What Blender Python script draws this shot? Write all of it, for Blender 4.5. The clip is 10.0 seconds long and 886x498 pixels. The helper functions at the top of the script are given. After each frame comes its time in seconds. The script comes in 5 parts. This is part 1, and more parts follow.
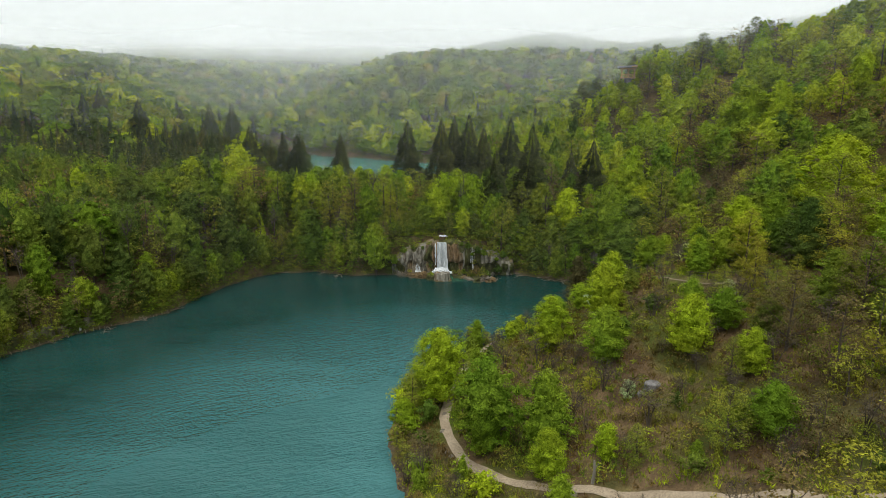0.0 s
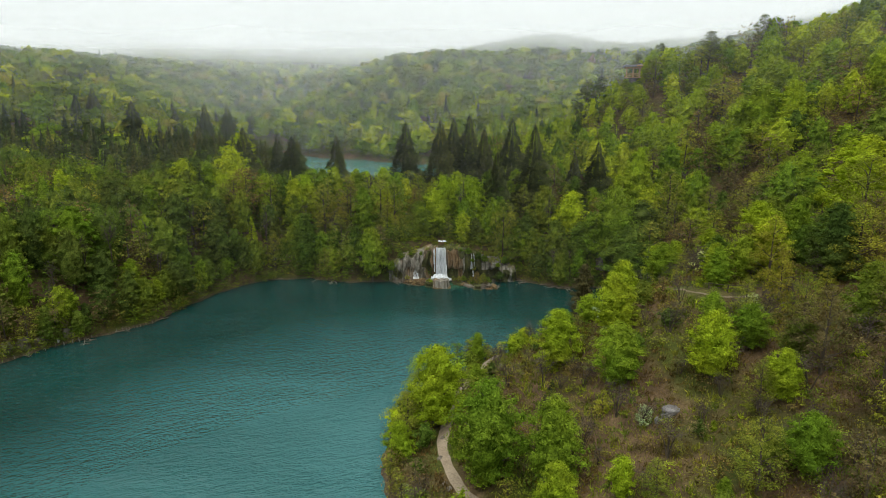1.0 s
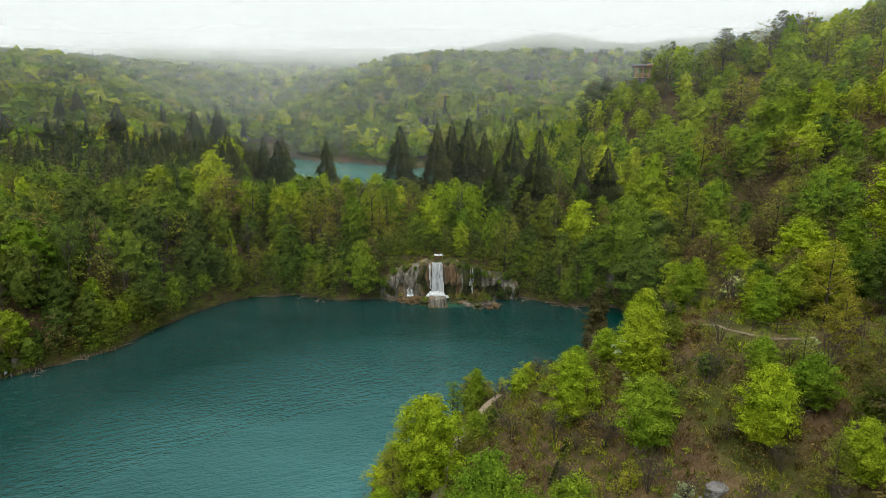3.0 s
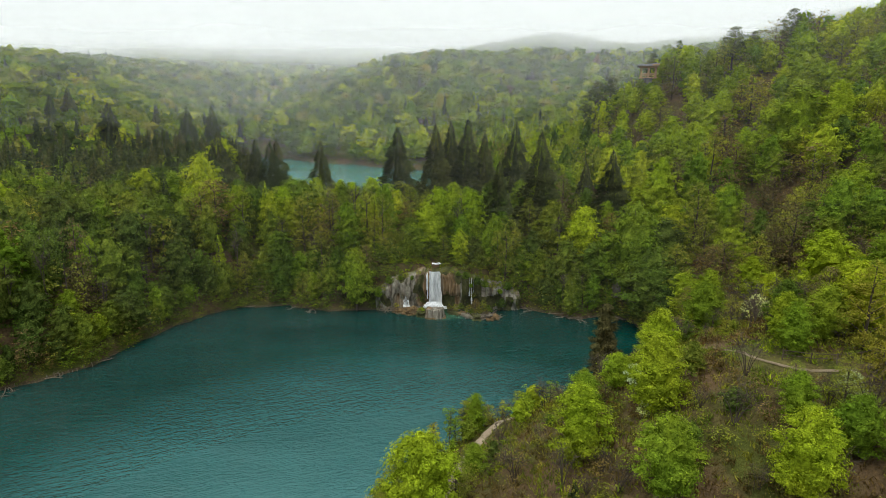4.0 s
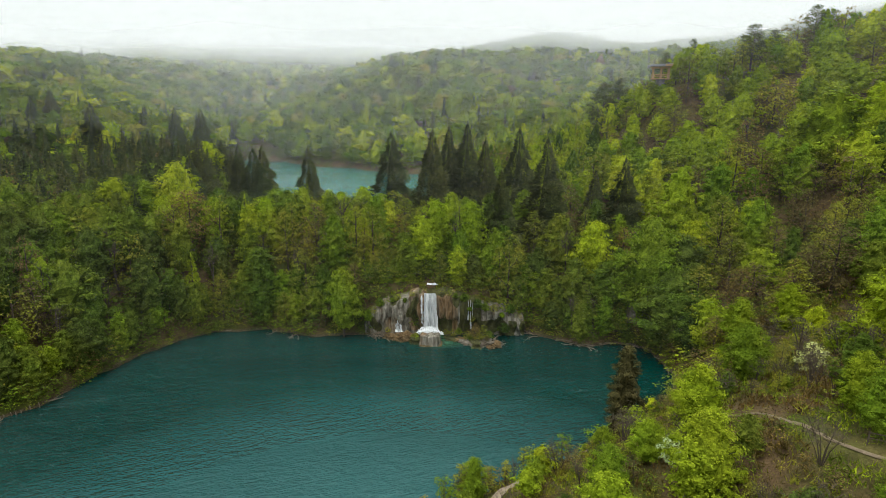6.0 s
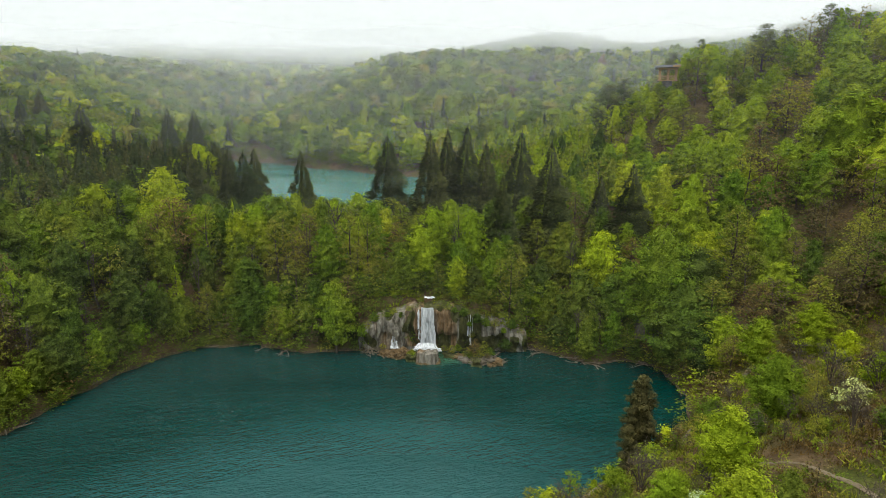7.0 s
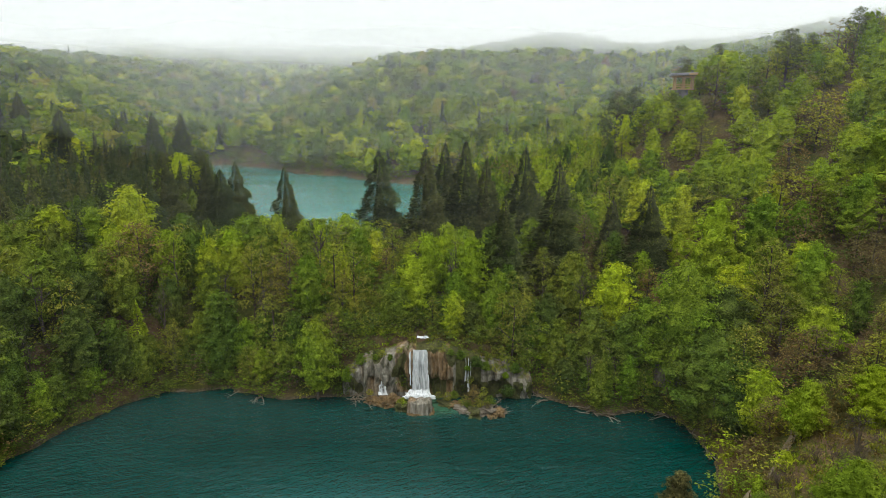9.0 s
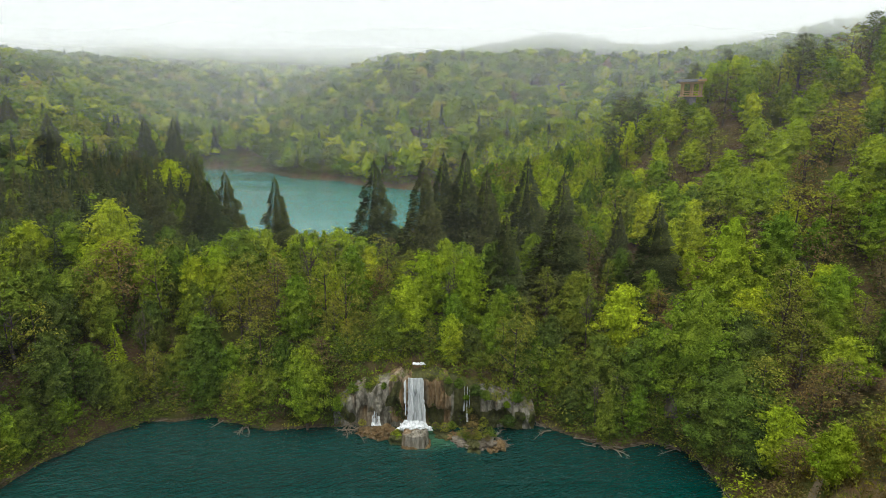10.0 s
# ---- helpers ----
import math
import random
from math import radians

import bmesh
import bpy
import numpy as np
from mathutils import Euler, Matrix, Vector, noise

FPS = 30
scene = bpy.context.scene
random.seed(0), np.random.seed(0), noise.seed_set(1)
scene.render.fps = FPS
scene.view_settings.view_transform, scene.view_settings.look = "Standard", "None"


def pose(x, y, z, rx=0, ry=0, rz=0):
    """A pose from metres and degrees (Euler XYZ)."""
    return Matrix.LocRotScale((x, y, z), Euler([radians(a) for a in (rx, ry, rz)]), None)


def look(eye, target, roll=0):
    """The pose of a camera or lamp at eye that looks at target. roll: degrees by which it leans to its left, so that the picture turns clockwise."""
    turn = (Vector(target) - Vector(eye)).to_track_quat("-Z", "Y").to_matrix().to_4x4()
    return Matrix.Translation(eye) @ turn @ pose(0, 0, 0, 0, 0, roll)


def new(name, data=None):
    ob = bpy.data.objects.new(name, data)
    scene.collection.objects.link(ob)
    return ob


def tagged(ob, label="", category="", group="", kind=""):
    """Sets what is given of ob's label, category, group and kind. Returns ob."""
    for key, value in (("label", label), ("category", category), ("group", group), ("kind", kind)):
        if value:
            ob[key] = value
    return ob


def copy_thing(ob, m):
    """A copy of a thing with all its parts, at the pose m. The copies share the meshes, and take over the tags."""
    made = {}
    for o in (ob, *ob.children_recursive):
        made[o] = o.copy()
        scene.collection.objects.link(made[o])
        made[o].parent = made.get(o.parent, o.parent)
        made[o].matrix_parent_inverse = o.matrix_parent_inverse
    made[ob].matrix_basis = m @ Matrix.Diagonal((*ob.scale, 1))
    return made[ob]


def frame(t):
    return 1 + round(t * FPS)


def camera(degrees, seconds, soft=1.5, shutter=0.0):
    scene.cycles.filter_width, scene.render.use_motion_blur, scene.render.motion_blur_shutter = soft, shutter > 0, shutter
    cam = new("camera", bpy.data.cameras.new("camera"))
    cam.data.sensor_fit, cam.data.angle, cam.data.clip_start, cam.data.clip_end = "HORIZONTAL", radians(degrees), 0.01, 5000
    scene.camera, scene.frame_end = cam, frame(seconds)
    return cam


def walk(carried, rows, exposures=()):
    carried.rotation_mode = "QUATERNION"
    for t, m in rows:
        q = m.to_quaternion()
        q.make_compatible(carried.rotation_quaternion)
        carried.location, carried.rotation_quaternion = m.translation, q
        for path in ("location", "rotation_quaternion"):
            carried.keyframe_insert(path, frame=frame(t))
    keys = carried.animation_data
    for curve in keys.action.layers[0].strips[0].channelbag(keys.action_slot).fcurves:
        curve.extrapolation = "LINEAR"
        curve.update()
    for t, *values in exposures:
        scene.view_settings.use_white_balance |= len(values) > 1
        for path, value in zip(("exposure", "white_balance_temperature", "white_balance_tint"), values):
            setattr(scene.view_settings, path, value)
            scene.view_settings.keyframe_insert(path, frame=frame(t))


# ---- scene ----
cam = camera(72.2, 10.0, soft=0.35)
METRES, EYE, TILT, LEAN, TURN = 64.0, 42.0, -13.5, -0.4, 0.0
ROWS = [
    (0.0, 0.0, 0.0, 0.0, 0.0, 0.0, -0.0),
    (0.5, 0.0016, 0.0449, 0.0077, 0.0, 0.07, 0.04),
    (1.0, 0.0047, 0.0942, 0.016, 0.03, 0.14, 0.01),
    (1.5, 0.0075, 0.1391, 0.0257, 0.04, 0.19, 0.03),
    (2.0, 0.0111, 0.1874, 0.0381, 0.05, 0.22, 0.04),
    (2.5, 0.0147, 0.2325, 0.0496, 0.06, 0.26, 0.03),
    (4.0, 0.0249, 0.3762, 0.0901, 0.08, 0.27, -0.07),
    (4.5, 0.0285, 0.422, 0.1038, 0.11, 0.27, -0.1),
    (5.0, 0.032, 0.4707, 0.119, 0.13, 0.24, -0.14),
    (5.5, 0.0349, 0.5153, 0.1335, 0.13, 0.24, -0.14),
    (7.0, 0.0412, 0.6586, 0.1822, 0.1, 0.23, -0.21),
    (7.5, 0.0435, 0.7043, 0.2008, 0.08, 0.19, -0.24),
    (8.0, 0.0459, 0.7533, 0.2238, 0.06, 0.15, -0.29),
    (8.5, 0.0489, 0.7989, 0.2466, 0.06, 0.12, -0.36),
    (9.0, 0.0517, 0.8472, 0.2729, 0.06, 0.07, -0.43),
    (9.5, 0.0546, 0.8913, 0.2977, 0.06, 0.05, -0.45),
    (10.0, 0.0571, 0.9383, 0.3242, 0.04, 0.02, -0.47),
]
walk(cam, [(t, pose(0, 0, EYE, TILT, LEAN, TURN) @ pose(METRES * x, METRES * y, METRES * z, 90 + pitch, roll, yaw)) for t, x, y, z, yaw, pitch, roll in ROWS],
     exposures=[(0.0, 0.8), (5.0, 0.85), (10.0, 0.9)])

from math import cos, pi, sin, sqrt

# ---------------------------------------------------------------- light
world = bpy.data.worlds.new("overcast_sky")
world.use_nodes = True
scene.world = world
wn, wl = world.node_tree.nodes, world.node_tree.links
sky = wn.new("ShaderNodeTexSky")
sky.sky_type = 'NISHITA'
sky.sun_disc = False
sky.sun_elevation, sky.sun_rotation = radians(52), radians(215)
sky_gain = wn.new("ShaderNodeVectorMath")
sky_gain.operation = 'SCALE'
sky_gain.inputs["Scale"].default_value = 0.1
grey = wn.new("ShaderNodeMix")                       # thick cloud in front of the blue
grey.data_type = 'RGBA'
grey.inputs["Factor"].default_value = 0.88
grey.inputs["B"].default_value = (0.86, 0.91, 0.93, 1)
wl.new(sky.outputs[0], sky_gain.inputs[0])
wl.new(sky_gain.outputs[0], grey.inputs["A"])
wl.new(grey.outputs["Result"], wn["Background"].inputs["Color"])
wn["Background"].inputs["Strength"].default_value = 0.58
sun = new("sun", bpy.data.lights.new("sun", 'SUN'))
sun.data.energy, sun.data.angle, sun.data.color = 1.5, radians(60), (1.0, 0.97, 0.9)
sun.matrix_world = look((0, 0, 300), (30, 70, 0))
SEED = 7


# ---------------------------------------------------------------- materials
def node_material(name):
    m = bpy.data.materials.new(name)
    m.use_nodes = True
    m.node_tree.nodes.clear()
    out = m.node_tree.nodes.new("ShaderNodeOutputMaterial")
    return m, m.node_tree.nodes, m.node_tree.links, out


def grain(nodes, links, scale, detail=3.0, rough=0.55, coords=None, stretch=None):
    if coords is None:
        coords = nodes.new("ShaderNodeNewGeometry").outputs["Position"]
    if stretch:
        mul = nodes.new("ShaderNodeVectorMath")
        mul.operation = 'MULTIPLY'
        mul.inputs[1].default_value = stretch
        links.new(coords, mul.inputs[0])
        coords = mul.outputs[0]
    n = nodes.new("ShaderNodeTexNoise")
    n.inputs["Scale"].default_value = scale
    n.inputs["Detail"].default_value = detail
    n.inputs["Roughness"].default_value = rough
    links.new(coords, n.inputs["Vector"])
    return n.outputs["Fac"]


def ramp(nodes, links, fac, stops):
    r = nodes.new("ShaderNodeValToRGB")
    e = r.color_ramp.elements
    while len(e) < len(stops):
        e.new(0.5)
    for k, (p, c) in zip(e, stops):
        k.position, k.color = p, (*c, 1) if len(c) == 3 else c
    links.new(fac, r.inputs["Fac"])
    return r.outputs["Color"]


def mix(nodes, links, fac, a, b, kind='MIX'):
    m = nodes.new("ShaderNodeMix")
    m.data_type, m.blend_type = 'RGBA', kind
    for value, slot in ((fac, m.inputs["Factor"]), (a, m.inputs["A"]), (b, m.inputs["B"])):
        if isinstance(value, (int, float)):
            slot.default_value = value
        elif isinstance(value, tuple):
            slot.default_value = (*value, 1)
        else:
            links.new(value, slot)
    return m.outputs["Result"]


def bumped(nodes, links, height, strength, distance):
    b = nodes.new("ShaderNodeBump")
    b.inputs["Strength"].default_value = strength
    b.inputs["Distance"].default_value = distance
    links.new(height, b.inputs["Height"])
    return b.outputs["Normal"]


def leaf_material(name, colour, dry, glow=0.4):
    """Leaves: varied from tree to tree and from leaf to leaf, and partly lit through."""
    m, n, l, out = node_material(name)
    patch = grain(n, l, 0.11, 2.0)
    one = n.new("ShaderNodeNewGeometry").outputs["Random Per Island"]
    base = mix(n, l, ramp(n, l, patch, [(0.36, (0, 0, 0)), (0.68, (1, 1, 1))]), colour, dry)
    leaf = mix(n, l, 1.0, base, ramp(n, l, one, [(0.0, (0.8, 0.82, 0.8)), (1.0, (1.24, 1.22, 1.12))]), 'MULTIPLY')
    who = n.new("ShaderNodeObjectInfo").outputs["Random"]
    tone = n.new("ShaderNodeAttribute")                # one tone for each tree of a joined wood
    tone.attribute_name = "tone"
    both = n.new("ShaderNodeMath")
    both.operation = 'ADD'
    l.new(who, both.inputs[0])
    l.new(tone.outputs["Fac"], both.inputs[1])
    frac = n.new("ShaderNodeMath")
    frac.operation = 'FRACT'
    l.new(both.outputs[0], frac.inputs[0])
    leaf = mix(n, l, 1.0, leaf, ramp(n, l, frac.outputs[0], [(0.0, (0.78, 0.86, 0.8)), (0.35, (0.92, 0.97, 0.9)), (0.7, (1.12, 1.1, 0.95)), (1.0, (1.36, 1.25, 0.9))]), 'MULTIPLY')
    fine = grain(n, l, 4.6, 2.0, 0.6)                  # single leaves; the shade in the gaps between them is painted into the colour
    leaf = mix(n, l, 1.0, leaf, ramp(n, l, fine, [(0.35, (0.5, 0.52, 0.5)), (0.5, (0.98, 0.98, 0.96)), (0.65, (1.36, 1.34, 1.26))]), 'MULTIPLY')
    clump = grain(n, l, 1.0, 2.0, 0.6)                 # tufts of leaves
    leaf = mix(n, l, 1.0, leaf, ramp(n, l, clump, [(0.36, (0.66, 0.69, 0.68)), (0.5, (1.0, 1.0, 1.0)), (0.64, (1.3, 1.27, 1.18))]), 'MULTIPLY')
    relief = bumped(n, l, fine, 0.5, 0.3)
    d, t, s = n.new("ShaderNodeBsdfDiffuse"), n.new("ShaderNodeBsdfTranslucent"), n.new("ShaderNodeMixShader")
    l.new(relief, d.inputs["Normal"])
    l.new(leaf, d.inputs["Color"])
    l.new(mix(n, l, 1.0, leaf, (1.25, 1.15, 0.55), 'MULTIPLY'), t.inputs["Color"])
    s.inputs["Fac"].default_value = glow
    l.new(d.outputs[0], s.inputs[1])
    l.new(t.outputs[0], s.inputs[2])
    l.new(s.outputs[0], out.inputs["Surface"])
    return m


def rough_material(name, stops, scale, fine, bump=0.5, rough=0.9, stretch=None, distance=0.1):
    m, n, l, out = node_material(name)
    p = n.new("ShaderNodeBsdfPrincipled")
    big = grain(n, l, scale, 4.0, 0.6, stretch=stretch)
    small = grain(n, l, fine, 5.0, 0.65, stretch=stretch)
    c = ramp(n, l, big, stops)
    c = mix(n, l, 1.0, c, ramp(n, l, small, [(0.25, (0.6, 0.6, 0.6)), (0.75, (1.3, 1.3, 1.3))]), 'MULTIPLY')
    l.new(c, p.inputs["Base Color"])
    p.inputs["Roughness"].default_value = rough
    p.inputs["Specular IOR Level"].default_value = 0.2
    l.new(bumped(n, l, small, bump, distance), p.inputs["Normal"])
    l.new(p.outputs[0], out.inputs["Surface"])
    return m


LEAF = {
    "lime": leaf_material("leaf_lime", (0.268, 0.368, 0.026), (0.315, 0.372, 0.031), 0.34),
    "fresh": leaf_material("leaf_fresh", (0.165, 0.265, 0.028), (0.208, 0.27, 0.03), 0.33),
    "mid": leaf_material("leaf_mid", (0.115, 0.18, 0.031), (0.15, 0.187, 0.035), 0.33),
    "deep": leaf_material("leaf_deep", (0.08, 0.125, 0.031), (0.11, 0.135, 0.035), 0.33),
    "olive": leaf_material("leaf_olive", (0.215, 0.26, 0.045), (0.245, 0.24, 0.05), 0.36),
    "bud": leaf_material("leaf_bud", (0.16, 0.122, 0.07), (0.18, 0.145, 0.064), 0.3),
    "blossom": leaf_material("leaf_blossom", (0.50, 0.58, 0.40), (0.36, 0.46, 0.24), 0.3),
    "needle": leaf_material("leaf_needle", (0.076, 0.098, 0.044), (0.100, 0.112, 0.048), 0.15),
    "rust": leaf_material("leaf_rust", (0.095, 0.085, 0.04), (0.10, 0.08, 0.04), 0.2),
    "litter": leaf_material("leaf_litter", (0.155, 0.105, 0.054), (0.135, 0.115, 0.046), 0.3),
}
BARK = rough_material("bark", [(0.3, (0.055, 0.043, 0.03)), (0.7, (0.135, 0.11, 0.08))], 0.8, 6, 0.6, stretch=(1, 1, 0.2))
PALE_BARK = rough_material("pale_bark", [(0.3, (0.16, 0.14, 0.11)), (0.7, (0.34, 0.31, 0.26))], 0.8, 6, 0.6, stretch=(1, 1, 0.2))
ROCK = rough_material("tufa_rock", [(0.3, (0.06, 0.055, 0.035)), (0.5, (0.17, 0.145, 0.11)), (0.72, (0.33, 0.295, 0.24))], 0.35, 2.2, 1.0, stretch=(1, 1, 0.3), distance=0.4)
OCHRE = rough_material("ochre_tufa", [(0.3, (0.05, 0.04, 0.02)), (0.5, (0.17, 0.11, 0.05)), (0.75, (0.34, 0.25, 0.13))], 0.9, 4.0, 1.0, stretch=(1, 1, 0.35), distance=0.3)
MOSS = rough_material("moss", [(0.3, (0.05, 0.055, 0.02)), (0.7, (0.13, 0.13, 0.045))], 0.5, 3.0, 1.0, distance=0.3)
TRAIL = rough_material("earth_trail", [(0.3, (0.15, 0.115, 0.072)), (0.7, (0.24, 0.19, 0.125))], 0.5, 5.0, 0.4)
PATH = rough_material("gravel_path", [(0.3, (0.24, 0.185, 0.125)), (0.7, (0.37, 0.30, 0.21))], 0.5, 5.0, 0.4)
WOOD = rough_material("weathered_wood", [(0.3, (0.46, 0.29, 0.14)), (0.7, (0.68, 0.46, 0.25))], 1.5, 8.0, 0.4, stretch=(1, 1, 0.2))
DRIFT = rough_material("driftwood", [(0.3, (0.13, 0.10, 0.07)), (0.7, (0.30, 0.25, 0.18))], 1.5, 8.0, 0.4)
SHINGLE = rough_material("grey_shingle", [(0.3, (0.22, 0.22, 0.235)), (0.7, (0.36, 0.36, 0.375))], 1.5, 8.0, 0.5)
STONE = rough_material("grey_stone", [(0.3, (0.09, 0.085, 0.08)), (0.7, (0.25, 0.24, 0.23))], 0.6, 4.0, 0.8)


def ground_material():
    m, n, l, out = node_material("forest_floor")
    p = n.new("ShaderNodeBsdfPrincipled")
    big, mid, fine = grain(n, l, 0.09, 4), grain(n, l, 0.55, 5), grain(n, l, 4.0, 5, 0.7)
    litter = ramp(n, l, mid, [(0.3, (0.075, 0.052, 0.03)), (0.55, (0.145, 0.10, 0.055)), (0.8, (0.21, 0.15, 0.085))])
    green = ramp(n, l, mid, [(0.3, (0.055, 0.07, 0.016)), (0.7, (0.105, 0.12, 0.026))])
    c = mix(n, l, ramp(n, l, big, [(0.46, (0, 0, 0)), (0.62, (1, 1, 1))]), litter, green)
    place = n.new("ShaderNodeSeparateXYZ")
    l.new(n.new("ShaderNodeNewGeometry").outputs["Position"], place.inputs[0])
    low = n.new("ShaderNodeMapRange")                  # washed gravel and mud along the water line
    for k, v in (("From Min", 0.42), ("From Max", 0.2), ("To Min", 0.0), ("To Max", 1.0)):
        low.inputs[k].default_value = v
    l.new(place.outputs["Z"], low.inputs["Value"])
    mud = ramp(n, l, fine, [(0.35, (0.045, 0.036, 0.022)), (0.75, (0.20, 0.155, 0.10))])
    c = mix(n, l, low.outputs[0], c, mud)
    c = mix(n, l, 1.0, c, ramp(n, l, fine, [(0.25, (0.55, 0.55, 0.55)), (0.75, (1.4, 1.35, 1.25))]), 'MULTIPLY')
    l.new(c, p.inputs["Base Color"])
    p.inputs["Roughness"].default_value = 0.95
    p.inputs["Specular IOR Level"].default_value = 0.1
    l.new(bumped(n, l, fine, 0.8, 0.25), p.inputs["Normal"])
    l.new(p.outputs[0], out.inputs["Surface"])
    return m


def water_material(name, deep, shallow, reach, waves, gloss):
    """Lake water: light scattered by the chalky water below, mirror and wind ripples above."""
    m, n, l, out = node_material(name)
    p = n.new("ShaderNodeBsdfPrincipled")
    shelf_run = n.new("ShaderNodeAttribute")
    shelf_run.attribute_name = "shelf_run"
    div = n.new("ShaderNodeMath")
    div.operation, div.use_clamp = 'DIVIDE', True
    div.inputs[1].default_value = reach
    l.new(shelf_run.outputs["Fac"], div.inputs[0])
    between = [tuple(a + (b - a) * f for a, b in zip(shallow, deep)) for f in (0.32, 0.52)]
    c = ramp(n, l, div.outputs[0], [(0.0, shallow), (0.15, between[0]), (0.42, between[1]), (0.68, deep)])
    ledge = n.new("ShaderNodeAttribute")             # lime ledge that shows through green
    ledge.attribute_name = "ledge"
    c = mix(n, l, ledge.outputs["Fac"], c, (0.06, 0.17, 0.095))
    l.new(c, p.inputs["Base Color"])
    p.inputs["IOR"].default_value = 1.33
    p.inputs["Specular IOR Level"].default_value = gloss
    wind = grain(n, l, 0.022, 3, 0.6, stretch=(0.5, 1.6, 1))
    lanes = ramp(n, l, wind, [(0.38, (0.3, 0.3, 0.3)), (0.6, (1, 1, 1))])
    turned = n.new("ShaderNodeVectorRotate")          # crests run with the wind across the lake
    turned.rotation_type = 'Z_AXIS'
    turned.inputs["Angle"].default_value = radians(-24)
    l.new(n.new("ShaderNodeNewGeometry").outputs["Position"], turned.inputs["Vector"])
    r1 = grain(n, l, 1.05, 2, 0.5, turned.outputs[0], (0.5, 1.25, 1))
    r2 = grain(n, l, 2.8, 2, 0.5, turned.outputs[0], (0.5, 1.2, 1))
    both = mix(n, l, 0.4, r1, r2)
    height = mix(n, l, 1.0, both, lanes, 'MULTIPLY')
    l.new(bumped(n, l, height, 1.0, waves), p.inputs["Normal"])
    p.inputs["Roughness"].default_value = 0.06
    l.new(p.outputs[0], out.inputs["Surface"])
    return m


def mist_material(name, low, high, thin, thick):
    """Cloud: lit through from above, thicker with height."""
    m, n, l, out = node_material(name)
    g = n.new("ShaderNodeNewGeometry").outputs["Position"]
    z = n.new("ShaderNodeSeparateXYZ")
    l.new(g, z.inputs[0])
    wob = grain(n, l, 0.009, 3, 0.5, stretch=(1, 0.6, 1.2))
    add = n.new("ShaderNodeMath")
    add.operation = 'MULTIPLY_ADD'
    add.inputs[1].default_value = 22.0
    l.new(wob, add.inputs[0])
    l.new(z.outputs["Z"], add.inputs[2])
    rise = n.new("ShaderNodeMapRange")
    rise.interpolation_type = 'SMOOTHSTEP'
    for k, v in (("From Min", low + 11), ("From Max", high + 11), ("To Min", thin), ("To Max", thick)):
        rise.inputs[k].default_value = v
    l.new(add.outputs[0], rise.inputs["Value"])
    a, b, s = n.new("ShaderNodeBsdfTransparent"), n.new("ShaderNodeBsdfTranslucent"), n.new("ShaderNodeMixShader")
    b.inputs["Color"].default_value = (0.74, 0.765, 0.77, 1)
    l.new(rise.outputs[0], s.inputs["Fac"])
    l.new(a.outputs[0], s.inputs[1])
    l.new(b.outputs[0], s.inputs[2])
    l.new(s.outputs[0], out.inputs["Surface"])
    return m


def foam_material():
    m, n, l, out = node_material("falling_water")
    p = n.new("ShaderNodeBsdfPrincipled")
    s = grain(n, l, 2.2, 4, 0.65, stretch=(2.4, 2.4, 0.2))
    l.new(ramp(n, l, s, [(0.3, (0.42, 0.46, 0.47)), (0.56, (0.84, 0.87, 0.88))]), p.inputs["Base Color"])
    p.inputs["Roughness"].default_value = 0.4
    l.new(bumped(n, l, s, 0.7, 0.15), p.inputs["Normal"])
    l.new(p.outputs[0], out.inputs["Surface"])
    return m


def tufa_material(name, low, high):
    """Cliff of lime deposit: pale grey drapes, ochre seeps and dark algae, all in vertical streaks."""
    m, n, l, out = node_material(name)
    p = n.new("ShaderNodeBsdfPrincipled")
    big = grain(n, l, 0.22, 4, 0.6, stretch=(1, 1, 0.35))
    streak = grain(n, l, 1.5, 5, 0.65, stretch=(1, 1, 0.16))
    fine = grain(n, l, 5.0, 5, 0.7, stretch=(1, 1, 0.5))
    grey = ramp(n, l, streak, [(0.34, (0.075, 0.068, 0.045)), (0.48, (0.21, 0.19, 0.145)), (0.66, (0.40, 0.37, 0.305))])
    ochre = ramp(n, l, streak, [(0.34, (0.065, 0.046, 0.022)), (0.49, (0.24, 0.15, 0.07)), (0.66, (0.42, 0.32, 0.20))])
    c = mix(n, l, ramp(n, l, big, [(low, (0, 0, 0)), (high, (1, 1, 1))]), grey, ochre)
    c = mix(n, l, 1.0, c, ramp(n, l, fine, [(0.25, (0.6, 0.6, 0.6)), (0.75, (1.3, 1.3, 1.3))]), 'MULTIPLY')
    l.new(c, p.inputs["Base Color"])
    p.inputs["Roughness"].default_value = 0.7
    p.inputs["Specular IOR Level"].default_value = 0.3
    l.new(bumped(n, l, fine, 0.8, 0.2), p.inputs["Normal"])
    l.new(p.outputs[0], out.inputs["Surface"])
    return m


TUFA = tufa_material("tufa_face", 0.55, 0.68)
TUFA_OCHRE = tufa_material("ochre_tufa_face", 0.36, 0.5)
GROUND = ground_material()
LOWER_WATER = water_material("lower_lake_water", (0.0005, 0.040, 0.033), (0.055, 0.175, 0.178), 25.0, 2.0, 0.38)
UPPER_WATER = water_material("upper_lake_water", (0.045, 0.23, 0.20), (0.09, 0.28, 0.23), 4.0, 0.3, 0.8)
FOAM = foam_material()


